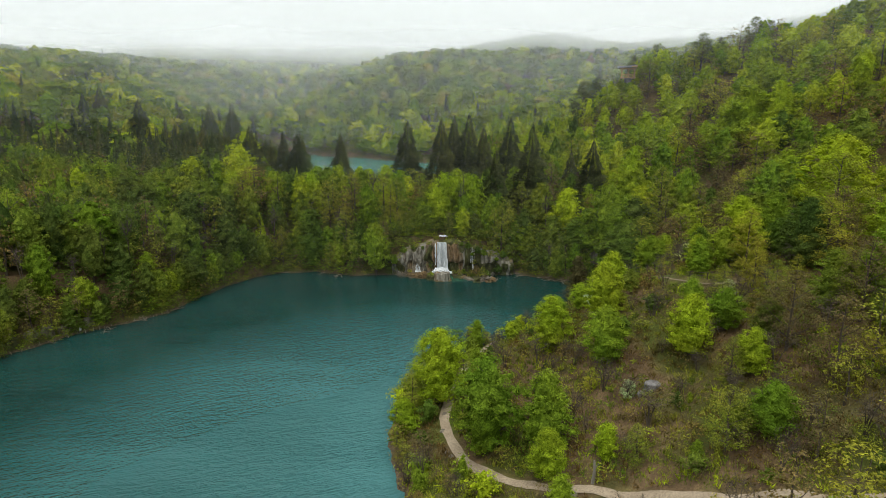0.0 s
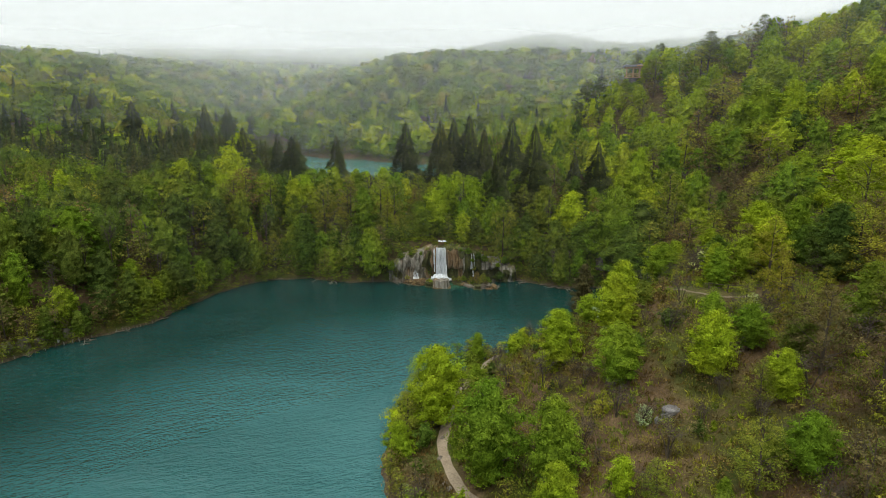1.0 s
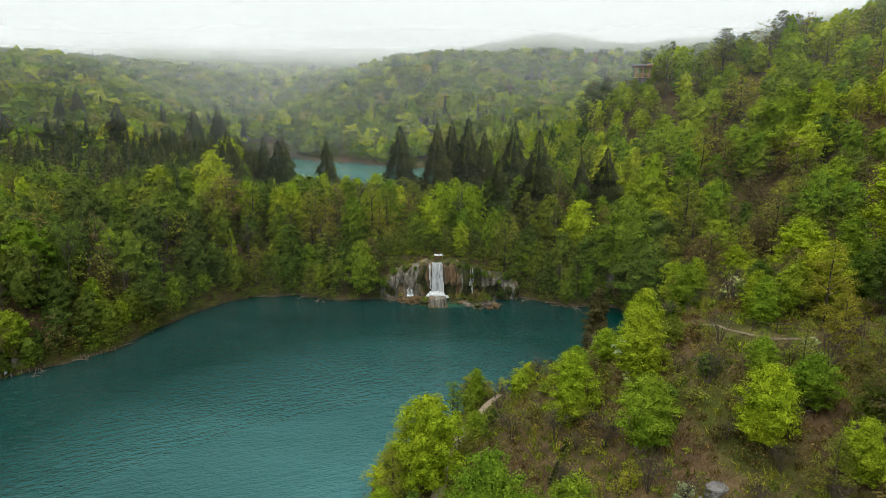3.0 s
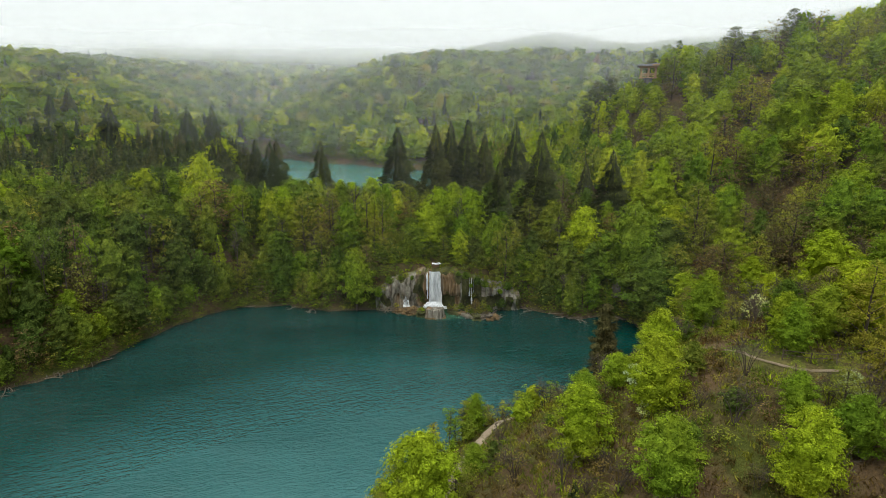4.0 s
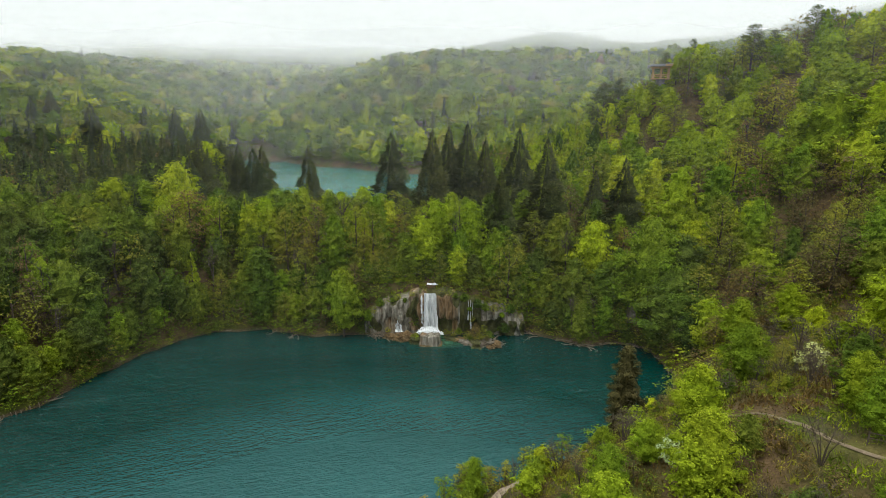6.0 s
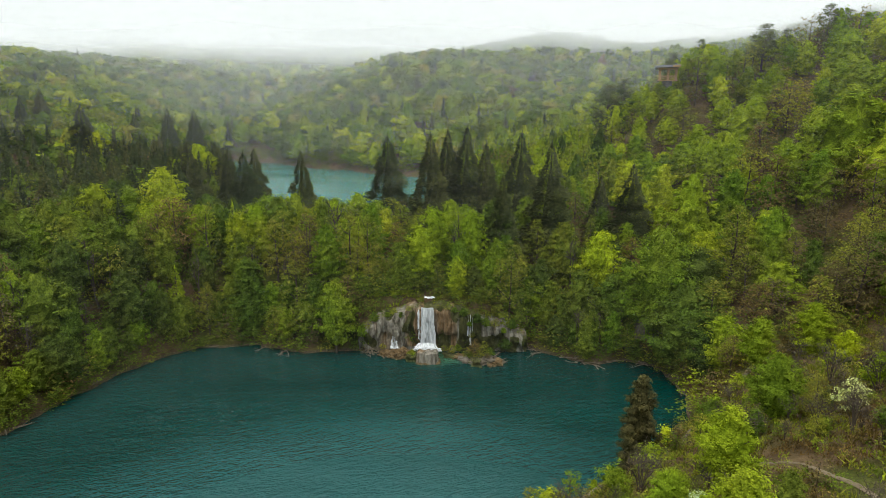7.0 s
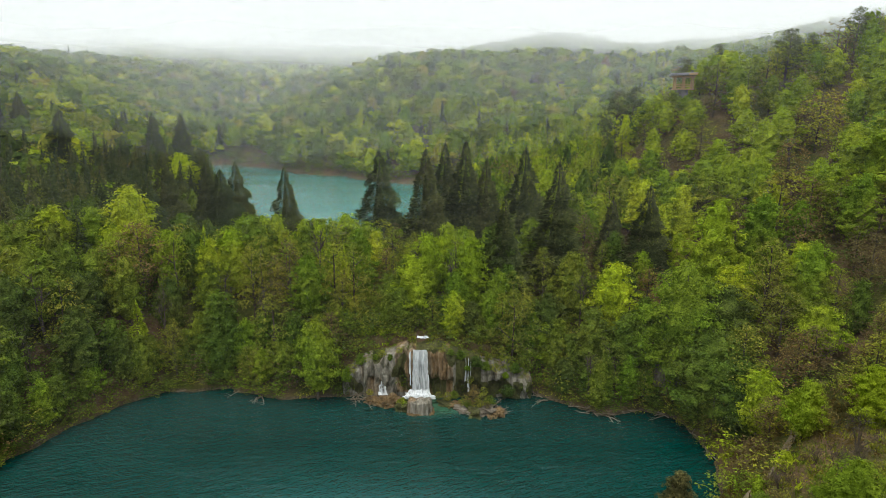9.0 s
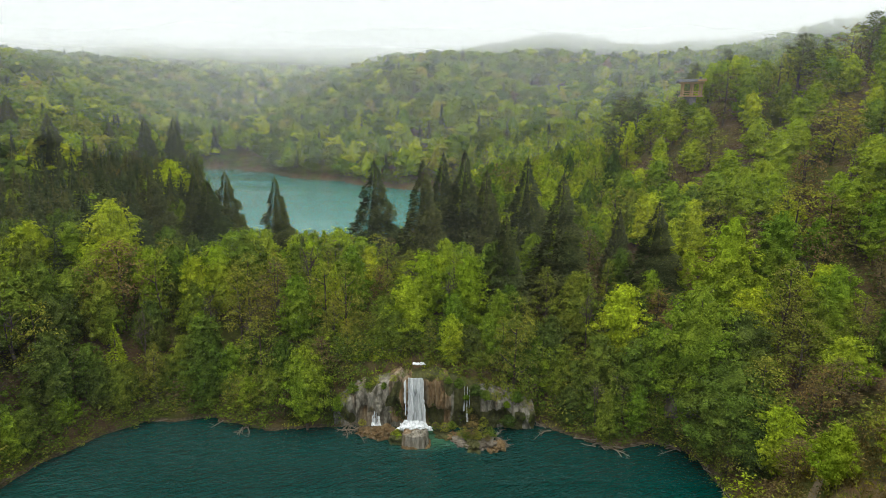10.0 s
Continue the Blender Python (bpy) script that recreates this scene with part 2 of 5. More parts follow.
# ---------------------------------------------------------------- mesh helpers
def mesh_from(name, verts, faces, mats, which=None, smooth=False):
    """A mesh from arrays: verts (n, 3), faces (m, 3 or 4), a material index for each face."""
    verts, faces = np.asarray(verts, np.float32), np.asarray(faces, np.int32)
    me = bpy.data.meshes.new(name)
    k = faces.shape[1]
    me.vertices.add(len(verts))
    me.vertices.foreach_set("co", verts.ravel())
    me.loops.add(faces.size)
    me.loops.foreach_set("vertex_index", faces.ravel())
    me.polygons.add(len(faces))
    me.polygons.foreach_set("loop_start", np.arange(0, faces.size, k, dtype=np.int32))
    if which is not None:
        me.polygons.foreach_set("material_index", np.asarray(which, np.int32))
    me.polygons.foreach_set("use_smooth", np.full(len(faces), smooth, dtype=bool))
    for m in mats:
        me.materials.append(m)
    me.update(calc_edges=True)
    return me


def soup(name, tris, mats, which=None):
    tris = np.asarray(tris, np.float32)
    return mesh_from(name, tris.reshape(-1, 3), np.arange(len(tris) * 3).reshape(-1, 3), mats, which)


def part(name, mesh, parent=None, label=""):
    ob = new(name, mesh)
    ob.parent = parent
    return tagged(ob, label)


def tube(points, radii, sides=6):
    """Triangles of a tapered, closed tube along a line of points."""
    points, radii = np.asarray(points, float), np.asarray(radii, float)
    way = np.gradient(points, axis=0)
    way /= np.linalg.norm(way, axis=1, keepdims=True) + 1e-9
    ref = np.where(np.abs(way[:, 2:3]) > 0.9, [[1.0, 0, 0]], [[0, 0, 1.0]])
    a = np.cross(way, ref)
    a /= np.linalg.norm(a, axis=1, keepdims=True) + 1e-9
    b = np.cross(way, a)
    ang = np.linspace(0, 2 * pi, sides, endpoint=False)
    ring = points[:, None] + radii[:, None, None] * (a[:, None] * np.cos(ang)[None, :, None] + b[:, None] * np.sin(ang)[None, :, None])
    p, q = ring[:-1], ring[1:]
    p2, q2 = np.roll(p, -1, axis=1), np.roll(q, -1, axis=1)
    t1, t2 = np.stack([p, q, p2], 2).reshape(-1, 3, 3), np.stack([p2, q, q2], 2).reshape(-1, 3, 3)
    cap = np.stack([np.broadcast_to(points[-1], (sides, 3)), ring[-1], np.roll(ring[-1], -1, axis=0)], 1)
    return np.concatenate([t1, t2, cap])


def leaf_tris(rng, centre, normal, size, along=None, slim=0.5):
    """One leaf spray for each centre: a pointed triangle, lying across its normal or along a direction."""
    n = len(centre)
    normal = normal / (np.linalg.norm(normal, axis=1, keepdims=True) + 1e-9)
    u = np.cross(normal, rng.normal(size=(n, 3))) if along is None else along - normal * (along * normal).sum(1, keepdims=True)
    u /= np.linalg.norm(u, axis=1, keepdims=True) + 1e-9
    v = np.cross(normal, u)
    s = size * rng.uniform(0.6, 1.35, (n, 1))
    return np.stack([centre + u * s, centre - u * s * 0.5 + v * s * slim, centre - u * s * 0.5 - v * s * slim], 1)


# ---------------------------------------------------------------- the lie of the land
LOWER = 0.0
UPPER = 10.5
NORTH_SHORE = [(-120, -150), (-92, 20), (-82, 70), (-74, 95), (-67, 106), (-60, 113), (-56, 117.5), (-54.6, 124), (-50, 137), (-46.5, 143), (-41, 147.7), (-33, 149.3),
               (-23, 146), (-15, 147.2), (-10, 147.5), (6, 148), (14, 148.5), (18, 150.5), (23, 146), (28.5, 142), (34.5, 143.6), (39.5, 141), (40, 136), (41, 131)]
SPUR_SHORE = [(37.5, 122), (28, 112), (16, 103), (5, 95.5), (-3, 87), (-6.5, 78), (-6, 68), (-4.2, 59), (-3, 48), (2, 34), (10, 10), (14, -150)]
LOWER_SHORE = NORTH_SHORE + SPUR_SHORE
UPPER_SHORE = [(-165, 424), (-129, 408), (-114, 406), (-90, 394), (-70, 368), (-46, 361), (-34, 345), (-17, 336), (4, 331), (14, 310), (12, 275), (4, 250), (-10, 238), (-25, 230), (-45, 227), (-62, 238), (-80, 272), (-112, 352), (-150, 405)]
RIGHT_KNOTS = [(9, 54, 5.5), (24, 60, 12), (17, 63, 10.5), (42, 73, 22), (29, 76, 19.5), (22, 79, 15), (61, 142, 17), (68, 158, 26), (63, 213, 48.0), (107, 213, 57), (79, 126, 26), (50, 160, 17), (56, 228, 34),
               (73, 191, 38), (45, 147, 8), (95, 100, 40), (60, 40, 26), (140, 165, 71), (2, 70, 4), (8.5, 92, 4), (4, 83, 4), (140, 60, 60), (20, 20, 10), (52, 117, 13), (85, 208, 51), (120, 270, 46), (75, 300, 30)]
MIDDLE_KNOTS = [(0, 160, 11), (-38, 165, 11), (21, 190, 11.5), (35, 215, 15), (-25, 225, 11), (-57, 196, 13), (-80, 130, 11), (-100, 100, 15), (-143, 305, 22), (-110, 200, 15), (-200, 150, 36),
                (-19, 362, 16), (-26, 390, 28), (28, 335, 24), (65, 350, 30), (67, 430, 38), (0, 405, 36), (-48, 406, 22), (180, 330, 60)]
FAR_KNOTS = [(2, 494, 66), (46, 570, 78), (113, 600, 95), (119, 628, 94), (168, 598, 82), (-37, 489, 57), (-99, 495, 37), (-96, 617, 56), (-2, 442, 47), (56, 482, 46), (120, 500, 60), (-122, 528, 22), (-150, 560, 24), (-190, 505, 27), (-168, 597, 28), (-180, 443, 26),
             (-225, 355, 50), (-236, 450, 55), (-330, 470, 60), (-350, 350, 56), (-290, 600, 64), (-150, 240, 15), (-130, 205, 14), (-180, 262, 18), (-170, 311, 28), (-190, 720, 66), (-240, 840, 105), (-120, 780, 90), (-400, 620, 74), (300, 500, 100), (250, 250, 80), (20, 720, 84),
             (0, 900, 112), (-800, 800, 130), (800, 800, 150), (0, -200, 10), (-300, -200, 60), (300, -200, 90), (-900, 0, 120), (900, 0, 150), (0, 1800, 130)]
KNOTS = np.array(RIGHT_KNOTS + MIDDLE_KNOTS + FAR_KNOTS, float)


def bend(r2):
    return 0.5 * r2 * np.log(r2 + 1e-6)


def spline_weights():
    n = len(KNOTS)
    d2 = ((KNOTS[:, None, :2] - KNOTS[None, :, :2]) ** 2).sum(2) / 1e4
    a = np.zeros((n + 3, n + 3))
    a[:n, :n] = bend(d2) + 0.004 * np.eye(n)
    lin = np.concatenate([np.ones((n, 1)), KNOTS[:, :2] / 100], 1)
    a[:n, n:], a[n:, :n] = lin, lin.T
    return np.linalg.solve(a, np.concatenate([KNOTS[:, 2], np.zeros(3)]))


WEIGHTS = spline_weights()


def shore_distance(x, y, shore):
    """Metres from a shore line: positive on land, negative on the water."""
    p = np.array(shore, float)
    q = np.roll(p, -1, axis=0)
    best, inside = np.full(x.shape, 1e9), np.zeros(x.shape, bool)
    for (ax, ay), (bx, by) in zip(p, q):
        ex, ey = bx - ax, by - ay
        t = np.clip(((x - ax) * ex + (y - ay) * ey) / (ex * ex + ey * ey), 0, 1)
        best = np.minimum(best, (x - ax - t * ex) ** 2 + (y - ay - t * ey) ** 2)
        inside ^= ((ay > y) != (by > y)) & (x < (bx - ax) * (y - ay) / (by - ay + 1e-12) + ax)
    return np.where(inside, -1, 1) * np.sqrt(best) + 0.45 * wavy(x, y, 9, 13) + 0.25 * wavy(x, y, 3.5, 14)


def wavy(x, y, size, seed):
    """Smooth uneven waves, about -1 to 1."""
    r = np.random.default_rng(seed)
    out = np.zeros(np.shape(x))
    for k in range(7):
        a, f, ph = r.uniform(0, 2 * pi), r.uniform(0.6, 1.8) / size, r.uniform(0, 2 * pi)
        out = out + np.sin((x * cos(a) + y * sin(a)) * f * 2 * pi + ph)
    return out / 3.2


def land(x, y):
    """Height of the ground."""
    x, y = np.asarray(x, float), np.asarray(y, float)
    h = WEIGHTS[-3] + WEIGHTS[-2] * x / 100 + WEIGHTS[-1] * y / 100
    for (kx, ky, _), w in zip(KNOTS, WEIGHTS):
        h = h + w * bend(((x - kx) ** 2 + (y - ky) ** 2) / 1e4)
    far = np.clip((np.hypot(x, y - 200) - 150) / 300, 0, 1)
    h = h + far * 3 * wavy(x, y, 170, 3) + (0.3 + 1.6 * far) * wavy(x, y, 38, 4) + 0.25 * wavy(x, y, 9, 5)
    h = np.clip(h, 1.2, 175)
    d1 = shore_distance(x, y, LOWER_SHORE)
    d2 = shore_distance(x, y, UPPER_SHORE)
    falls = np.exp(-(((x - 2) / 17) ** 4)) * np.exp(-(((y - 152) / 12) ** 4))
    steep = 0.75 + 0.35 * wavy(x, y, 30, 8) + 3.5 * falls
    h = np.where(d1 > 0, np.minimum(h, 0.1 + np.minimum(d1, 0.4) * 0.5 + np.maximum(d1 - 0.4, 0) * (steep + 0.5 * np.exp(-d1 / 2.5)) + 0.05 * np.maximum(d1 - 3, 0) ** 2), h)
    h = np.where(d2 > 0, np.clip(h, UPPER + 0.2 - 99 * (d2 > 25), UPPER + 0.3 + d2 * 1.0), h)
    h = np.where(d1 <= 0, np.maximum(-7.0, d1 * 0.32 - 0.05), h)
    h = np.where(d2 <= 0, np.maximum(UPPER - 5.0, UPPER + d2 * 0.3 - 0.05), h)
    return h


def land_at(x, y):
    return float(land(np.array([x]), np.array([y]))[0])


def stretch_axis(lo, fine_lo, fine_hi, hi, step, grow=1.09):
    mid = list(np.arange(fine_lo, fine_hi, step))
    left, right, s = [], [], step
    p = fine_lo
    while p > lo:
        s *= grow
        p -= s
        left.append(p)
    p, s = mid[-1], step
    while p < hi:
        s *= grow
        p += s
        right.append(p)
    return np.array(left[::-1] + mid + right)


def sheet(name, xs, ys, height, mats, smooth=True):
    gx, gy = np.meshgrid(xs, ys)
    v = np.stack([gx, gy, height(gx, gy)], 2).reshape(-1, 3)
    i = np.arange(len(xs) * len(ys)).reshape(len(ys), len(xs))
    f = np.stack([i[:-1, :-1], i[:-1, 1:], i[1:, 1:], i[1:, :-1]], 2).reshape(-1, 4)
    return mesh_from(name, v, f, mats, smooth=smooth)


XS, YS = stretch_axis(-2600, -100, 125, 2600, 1.5), stretch_axis(-1500, 38, 250, 3200, 1.5, 1.06)
tagged(new("ground", sheet("ground", XS, YS, land, [GROUND])), "brown leaf litter and moss on steep wooded hills", "ground", kind="structure")


def lake(name, shore, shelf, level, mat, label, step):
    p = np.array(shore)
    xs = np.arange(p[:, 0].min() - 4, p[:, 0].max() + 4, step)
    ys = np.arange(p[:, 1].min() - 4, p[:, 1].max() + 4, step)
    me = sheet(name, xs, ys, lambda a, b: np.full(a.shape, level), [mat])
    gx, gy = np.meshgrid(xs, ys)
    line = np.array(shelf)
    gap = np.min(np.stack([np.hypot(gx - u * ax - (1 - u) * bx, gy - u * ay - (1 - u) * by) for (ax, ay), (bx, by) in zip(line[:-1], line[1:]) for u in np.linspace(0, 1, 7)]), axis=0)
    shelf_run = np.clip(gap, 0, 90) * 0.32 + (5.5 * np.clip((gy - 70) / 75, 0, 1) if level == LOWER else 0)   # also rises with y, so the colour darkens towards the fall
    if level == LOWER:                       # a chalky step under the fall
        ledge = np.clip(1.25 - np.hypot((gx - 2.0) / 5.6, (gy - 144.6) / 3.2), 0, 1) ** 0.8
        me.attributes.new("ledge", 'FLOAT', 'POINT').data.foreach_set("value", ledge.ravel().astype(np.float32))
    a = me.attributes.new("shelf_run", 'FLOAT', 'POINT')
    a.data.foreach_set("value", shelf_run.ravel().astype(np.float32))
    return tagged(new(name, me), label, "lake", kind="structure")


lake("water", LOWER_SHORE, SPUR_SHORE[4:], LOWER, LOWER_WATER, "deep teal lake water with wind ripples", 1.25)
lake("upper_water", UPPER_SHORE, UPPER_SHORE[8:16], UPPER, UPPER_WATER, "pale turquoise lake behind a wooded barrier", 4.0)

# low cloud: sloping banks of mist that thicken with height
# thin low parts stand in for haze; the nearest sheet lifts dark tones behind
for k, (y0, deep, low, high, thin, thick) in enumerate([(62, 66, 84, 120, 0.012, 0.08), (72, 110, 40, 80, 0.015, 0.10), (95, 230, 84, 120, 0.04, 0.25), (165, 230, 84, 122, 0.052, 0.4), (245, 230, 82, 120, 0.06, 0.6),
                                                        (335, 230, 77, 115, 0.066, 0.8), (440, 230, 76, 111, 0.07, 0.92), (560, 230, 74, 106, 0.10, 0.96)]):
    mist = mist_material("mist", low, high, thin, thick)
    bank = sheet("low_cloud", np.linspace(-1400, 1400, 50), np.linspace(y0, y0 + deep, 16),
                 lambda a, b: 175 - 172 * (b - y0) / deep + 5 * wavy(a, b, 260, 20 + k), [mist])
    tagged(new("low_cloud", bank), "white low cloud and thin haze veils across the hills", "cloud", group="low cloud banks", kind="structure")


# ---------------------------------------------------------------- trees
TIPS = np.array([(1, 0, 0), (-1, 0, 0), (0, 1, 0), (0, -1, 0), (0, 0, 1), (0, 0, -1)], float)
EIGHT = np.array([(a, b, c) for a in (0, 1) for b in (2, 3) for c in (4, 5)])
LUMP, LUMP_FACES = list(TIPS), []                      # a round lump of 32 faces
for a_, b_, c_ in EIGHT:
    ab, bc, ca = len(LUMP), len(LUMP) + 1, len(LUMP) + 2
    LUMP += [(TIPS[p] + TIPS[q]) / sqrt(2) for p, q in ((a_, b_), (b_, c_), (c_, a_))]
    LUMP_FACES += [(a_, ab, ca), (ab, b_, bc), (ca, bc, c_), (ab, bc, ca)]
LUMP, LUMP_FACES = np.array(LUMP), np.array(LUMP_FACES)


def broadleaf(rng, height, radius, lobes, leaves, size, base=0.22, peak=0.45, limbs=11, dome=0.45, heart=0.0, up=0.35):
    """Leaves and wood of one broad-leaved tree: clumps of sprays on limbs round a bent trunk."""
    t = (np.arange(lobes) + rng.uniform(0, 0.9, lobes)) / (lobes + 0.5)
    prof = np.where(t < peak, 0.5 + 0.5 * np.sin(t / peak * pi / 2), np.cos(np.clip((t - peak) / (1 - peak), 0, 1) * pi / 2) ** 0.7 * 0.95 + 0.05)
    ang = np.arange(lobes) * 2.4 + rng.uniform(-0.5, 0.5, lobes)
    out = radius * prof * np.sqrt(rng.uniform(0.3 if heart else 0.08, 0.92 if heart else 0.85, lobes))
    z = height * (base + (1 - base) * t * 0.95)
    c = np.stack([out * np.cos(ang), out * np.sin(ang), z], 1)
    r = radius * (0.13 + 0.18 * rng.random(lobes)) * (0.6 + 0.5 * prof) * (65 / lobes) ** (0.25 if lobes > 25 else 0.4)
    pick = rng.choice(lobes, leaves, p=r ** 2 / (r ** 2).sum())
    d = rng.normal(size=(leaves, 3))
    d[:, 2] = np.where(d[:, 2] < -0.3, -d[:, 2] * 0.6, d[:, 2])
    d /= np.linalg.norm(d, axis=1, keepdims=True)
    p = c[pick] + d * (r[pick] * rng.uniform(0.6 if heart else 0.5, 1.25, leaves))[:, None] * np.array([1.05, 1.05, 0.82])
    away = p - np.array([0, 0, height * 0.45])
    away /= np.linalg.norm(away, axis=1, keepdims=True) + 1e-9
    face = d * 0.75 + away * dome + np.array([0, 0, up]) + rng.normal(size=(leaves, 3)) * 0.24
    crown = leaf_tris(rng, p, face, size, d * np.array([1, 1, 0.7]) + away * np.array([0.5, 0.5, 0.2]) + np.array([0, 0, 0.3]) + rng.normal(size=(leaves, 3)) * 0.45, 0.44)
    if heart:                                           # the dense middle of each clump
        rows, cols = (9, 11) if lobes > 25 else (6, 8)   # the closed leafy body of the crown, under its clumps
        tt, aa = np.meshgrid(np.linspace(0.02, 0.97, rows), np.linspace(0, 2 * pi, cols, endpoint=False), indexing="ij")
        wide = radius * (0.6 if lobes > 25 else 0.52) * np.where(tt < peak, 0.5 + 0.5 * np.sin(tt / peak * pi / 2), np.cos(np.clip((tt - peak) / (1 - peak), 0, 1) * pi / 2) ** 0.7 * 0.95 + 0.05) * rng.uniform(0.6, 1.2, tt.shape)
        body = np.stack([wide * np.cos(aa), wide * np.sin(aa), height * (base + (1 - base) * tt * 0.95) + rng.uniform(-0.3, 0.3, tt.shape) * height / 14], 2)
        p0, p1 = body[:-1], body[1:]
        q0, q1 = np.roll(p0, -1, axis=1), np.roll(p1, -1, axis=1)
        hearts = [crown, np.stack([p0, q0, q1], 2).reshape(-1, 3, 3), np.stack([p0, q1, p1], 2).reshape(-1, 3, 3)]
        for j in np.flatnonzero(r > np.quantile(r, 0.4)):
            turn = np.array(Euler(rng.uniform(0, 6.28, 3)).to_matrix())
            points, faces = (LUMP, LUMP_FACES) if lobes > 25 else (TIPS, EIGHT)
            lump = (points @ turn) * rng.uniform(0.72, 1.22, (len(points), 1)) * r[j] * heart * np.array([1, 1, 0.8]) + c[j]
            hearts.append(lump[faces])
        crown = np.concatenate(hearts)
    bent = rng.uniform(-0.25, 0.25, 2) * height * 0.06
    line = np.array([(0, 0, -0.6), (bent[0], bent[1], height * 0.3), (bent[0] * 0.4, -bent[1], height * 0.6), (0, 0, height * 0.9)])
    thick = 0.013 * height + 0.03
    wood = [tube(line, [thick * 1.3, thick * 0.85, thick * 0.5, thick * 0.12], 6)]
    for j in range(0, lobes, max(1, lobes // limbs)):
        start = np.array([0, 0, max(height * 0.18, c[j, 2] - out[j] * 0.9)])
        mid = (start + c[j]) / 2 + rng.normal(size=3) * 0.15
        wood.append(tube([start, mid, c[j] * np.array([1.12, 1.12, 1.03])], [thick * 0.42, thick * 0.26, 0.015], 4))
    return crown, np.concatenate(wood)


def spruce(rng, height, radius, sprays, size, ragged=0.2, tiers=34, full=1.0):
    """Needle sprays and trunk of one conifer: drooping boughs in uneven tiers, narrowing to a tip."""
    t = 1 - rng.uniform(0.0, 1.0, sprays) ** 0.55
    t = np.clip((np.floor(t * tiers) + rng.uniform(-0.35, 1.35, sprays)) / tiers, 0, 0.99)
    bough = np.floor(rng.uniform(0, 9, sprays))
    ang = bough * 2 * pi / 9 + np.floor(t * tiers) * 1.7 + rng.normal(size=sprays) * 0.3
    long_ = 1 + ragged * np.sin(bough * 12.9 + np.floor(t * tiers) * 7.3) 
    reach = radius * ((1 - t) ** 0.94 * 0.98 + 0.02) * long_ * rng.uniform(0.82, 1.12, sprays)
    f = np.sqrt(rng.uniform(0.42, 1.0, sprays))
    rr = reach * f
    z = height * (0.06 + 0.94 * t) - 0.26 * rr * f + 0.25 * reach
    out = np.stack([np.cos(ang), np.sin(ang), np.full(sprays, -0.3)], 1)
    side = np.stack([-np.sin(ang), np.cos(ang), rng.normal(size=sprays) * 0.35], 1)
    p = np.stack([rr * np.cos(ang), rr * np.sin(ang), z], 1)
    s = (size * rng.uniform(0.6, 1.3, sprays) * (0.55 + 0.6 * (1 - t)))[:, None]
    tris = np.stack([p + out * s, p - out * s * 0.3 + side * s * 0.42, p - out * s * 0.3 - side * s * 0.42 + np.array([0, 0, -0.1])], 1)
    q = np.linspace(0, 2 * pi, 9)
    lean = [(radius * 0.6 * full, 0.06), (radius * 0.3 * full, 0.46), (0.02, 0.88)]
    core = []
    for (r0, h0), (r1, h1) in zip(lean[:-1], lean[1:]):
        for a, b in zip(q[:-1], q[1:]):
            p0, p1, p2, p3 = ((r_ * cos(c), r_ * sin(c), height * h_) for r_, h_, c in ((r0, h0, a), (r0, h0, b), (r1, h1, b), (r1, h1, a)))
            core += [(p0, p1, p2), (p0, p2, p3)]
    tris = np.concatenate([tris, np.array(core)])
    tip = [((0, 0, height * 1.03), (cos(a) * 0.2, sin(a) * 0.2, height * 0.95), (cos(a + 1.5) * 0.2, sin(a + 1.5) * 0.2, height * 0.95)) for a in (0, 1.6, 3.2, 4.8)]
    wood = tube([(0, 0, -0.8), (0, 0, height * 0.5), (0, 0, height * 0.97)], [height * 0.016 + 0.05, height * 0.009 + 0.03, 0.03], 7)
    return np.concatenate([tris, np.array(tip)]), wood


def bare(rng, height, radius, stems, twigs):
    """A leafless shrub or tree: stems, boughs and a haze of twigs."""
    wood, tips = [], []
    for s in range(stems):
        a = rng.uniform(0, 2 * pi)
        lean = radius * rng.uniform(0.2, 0.9)
        top = np.array([cos(a) * lean, sin(a) * lean, height * rng.uniform(0.7, 1.0)])
        mid = top * np.array([0.35, 0.35, 0.5]) + rng.normal(size=3) * 0.1 * height / 6
        wood.append(tube([(0, 0, -0.3), mid, top], [0.012 * height + 0.02, 0.008 * height + 0.01, 0.01], 4))
        for b in range(6):
            f = rng.uniform(0.35, 0.95)
            q = mid + (top - mid) * f
            e = q + rng.normal(size=3) * np.array([1, 1, 0.5]) * radius * 0.38 + np.array([0, 0, height * 0.12])
            wood.append(tube([q, (q + e) / 2, e], [0.006 * height, 0.004 * height, 0.008], 3))
            tips += [q, e, (q + e) / 2]
    tips = np.array(tips)
    p = tips[rng.integers(0, len(tips), twigs)] + rng.normal(size=(twigs, 3)) * radius * 0.16
    d = rng.normal(size=(twigs, 3)) + np.array([0, 0, 0.7])
    d /= np.linalg.norm(d, axis=1, keepdims=True)
    side = np.cross(d, rng.normal(size=(twigs, 3)))
    side /= np.linalg.norm(side, axis=1, keepdims=True)
    ln = rng.uniform(0.06, 0.14, (twigs, 1)) * height
    tw = np.stack([p + d * ln, p + side * 0.028, p - side * 0.028], 1)
    return tw, np.concatenate(wood)


def tree_thing(name, label, category, group, leaves, leaf_mat, wood, wood_mat, leaf_part="crown"):
    base = tagged(new(name), label, category, group)
    part("trunk", soup("trunk", wood, [wood_mat]), base)
    tagged(part(leaf_part, soup(leaf_part, leaves, [leaf_mat]), base), kind="stuff" if leaf_part == "twig_mass" else "")
    return base


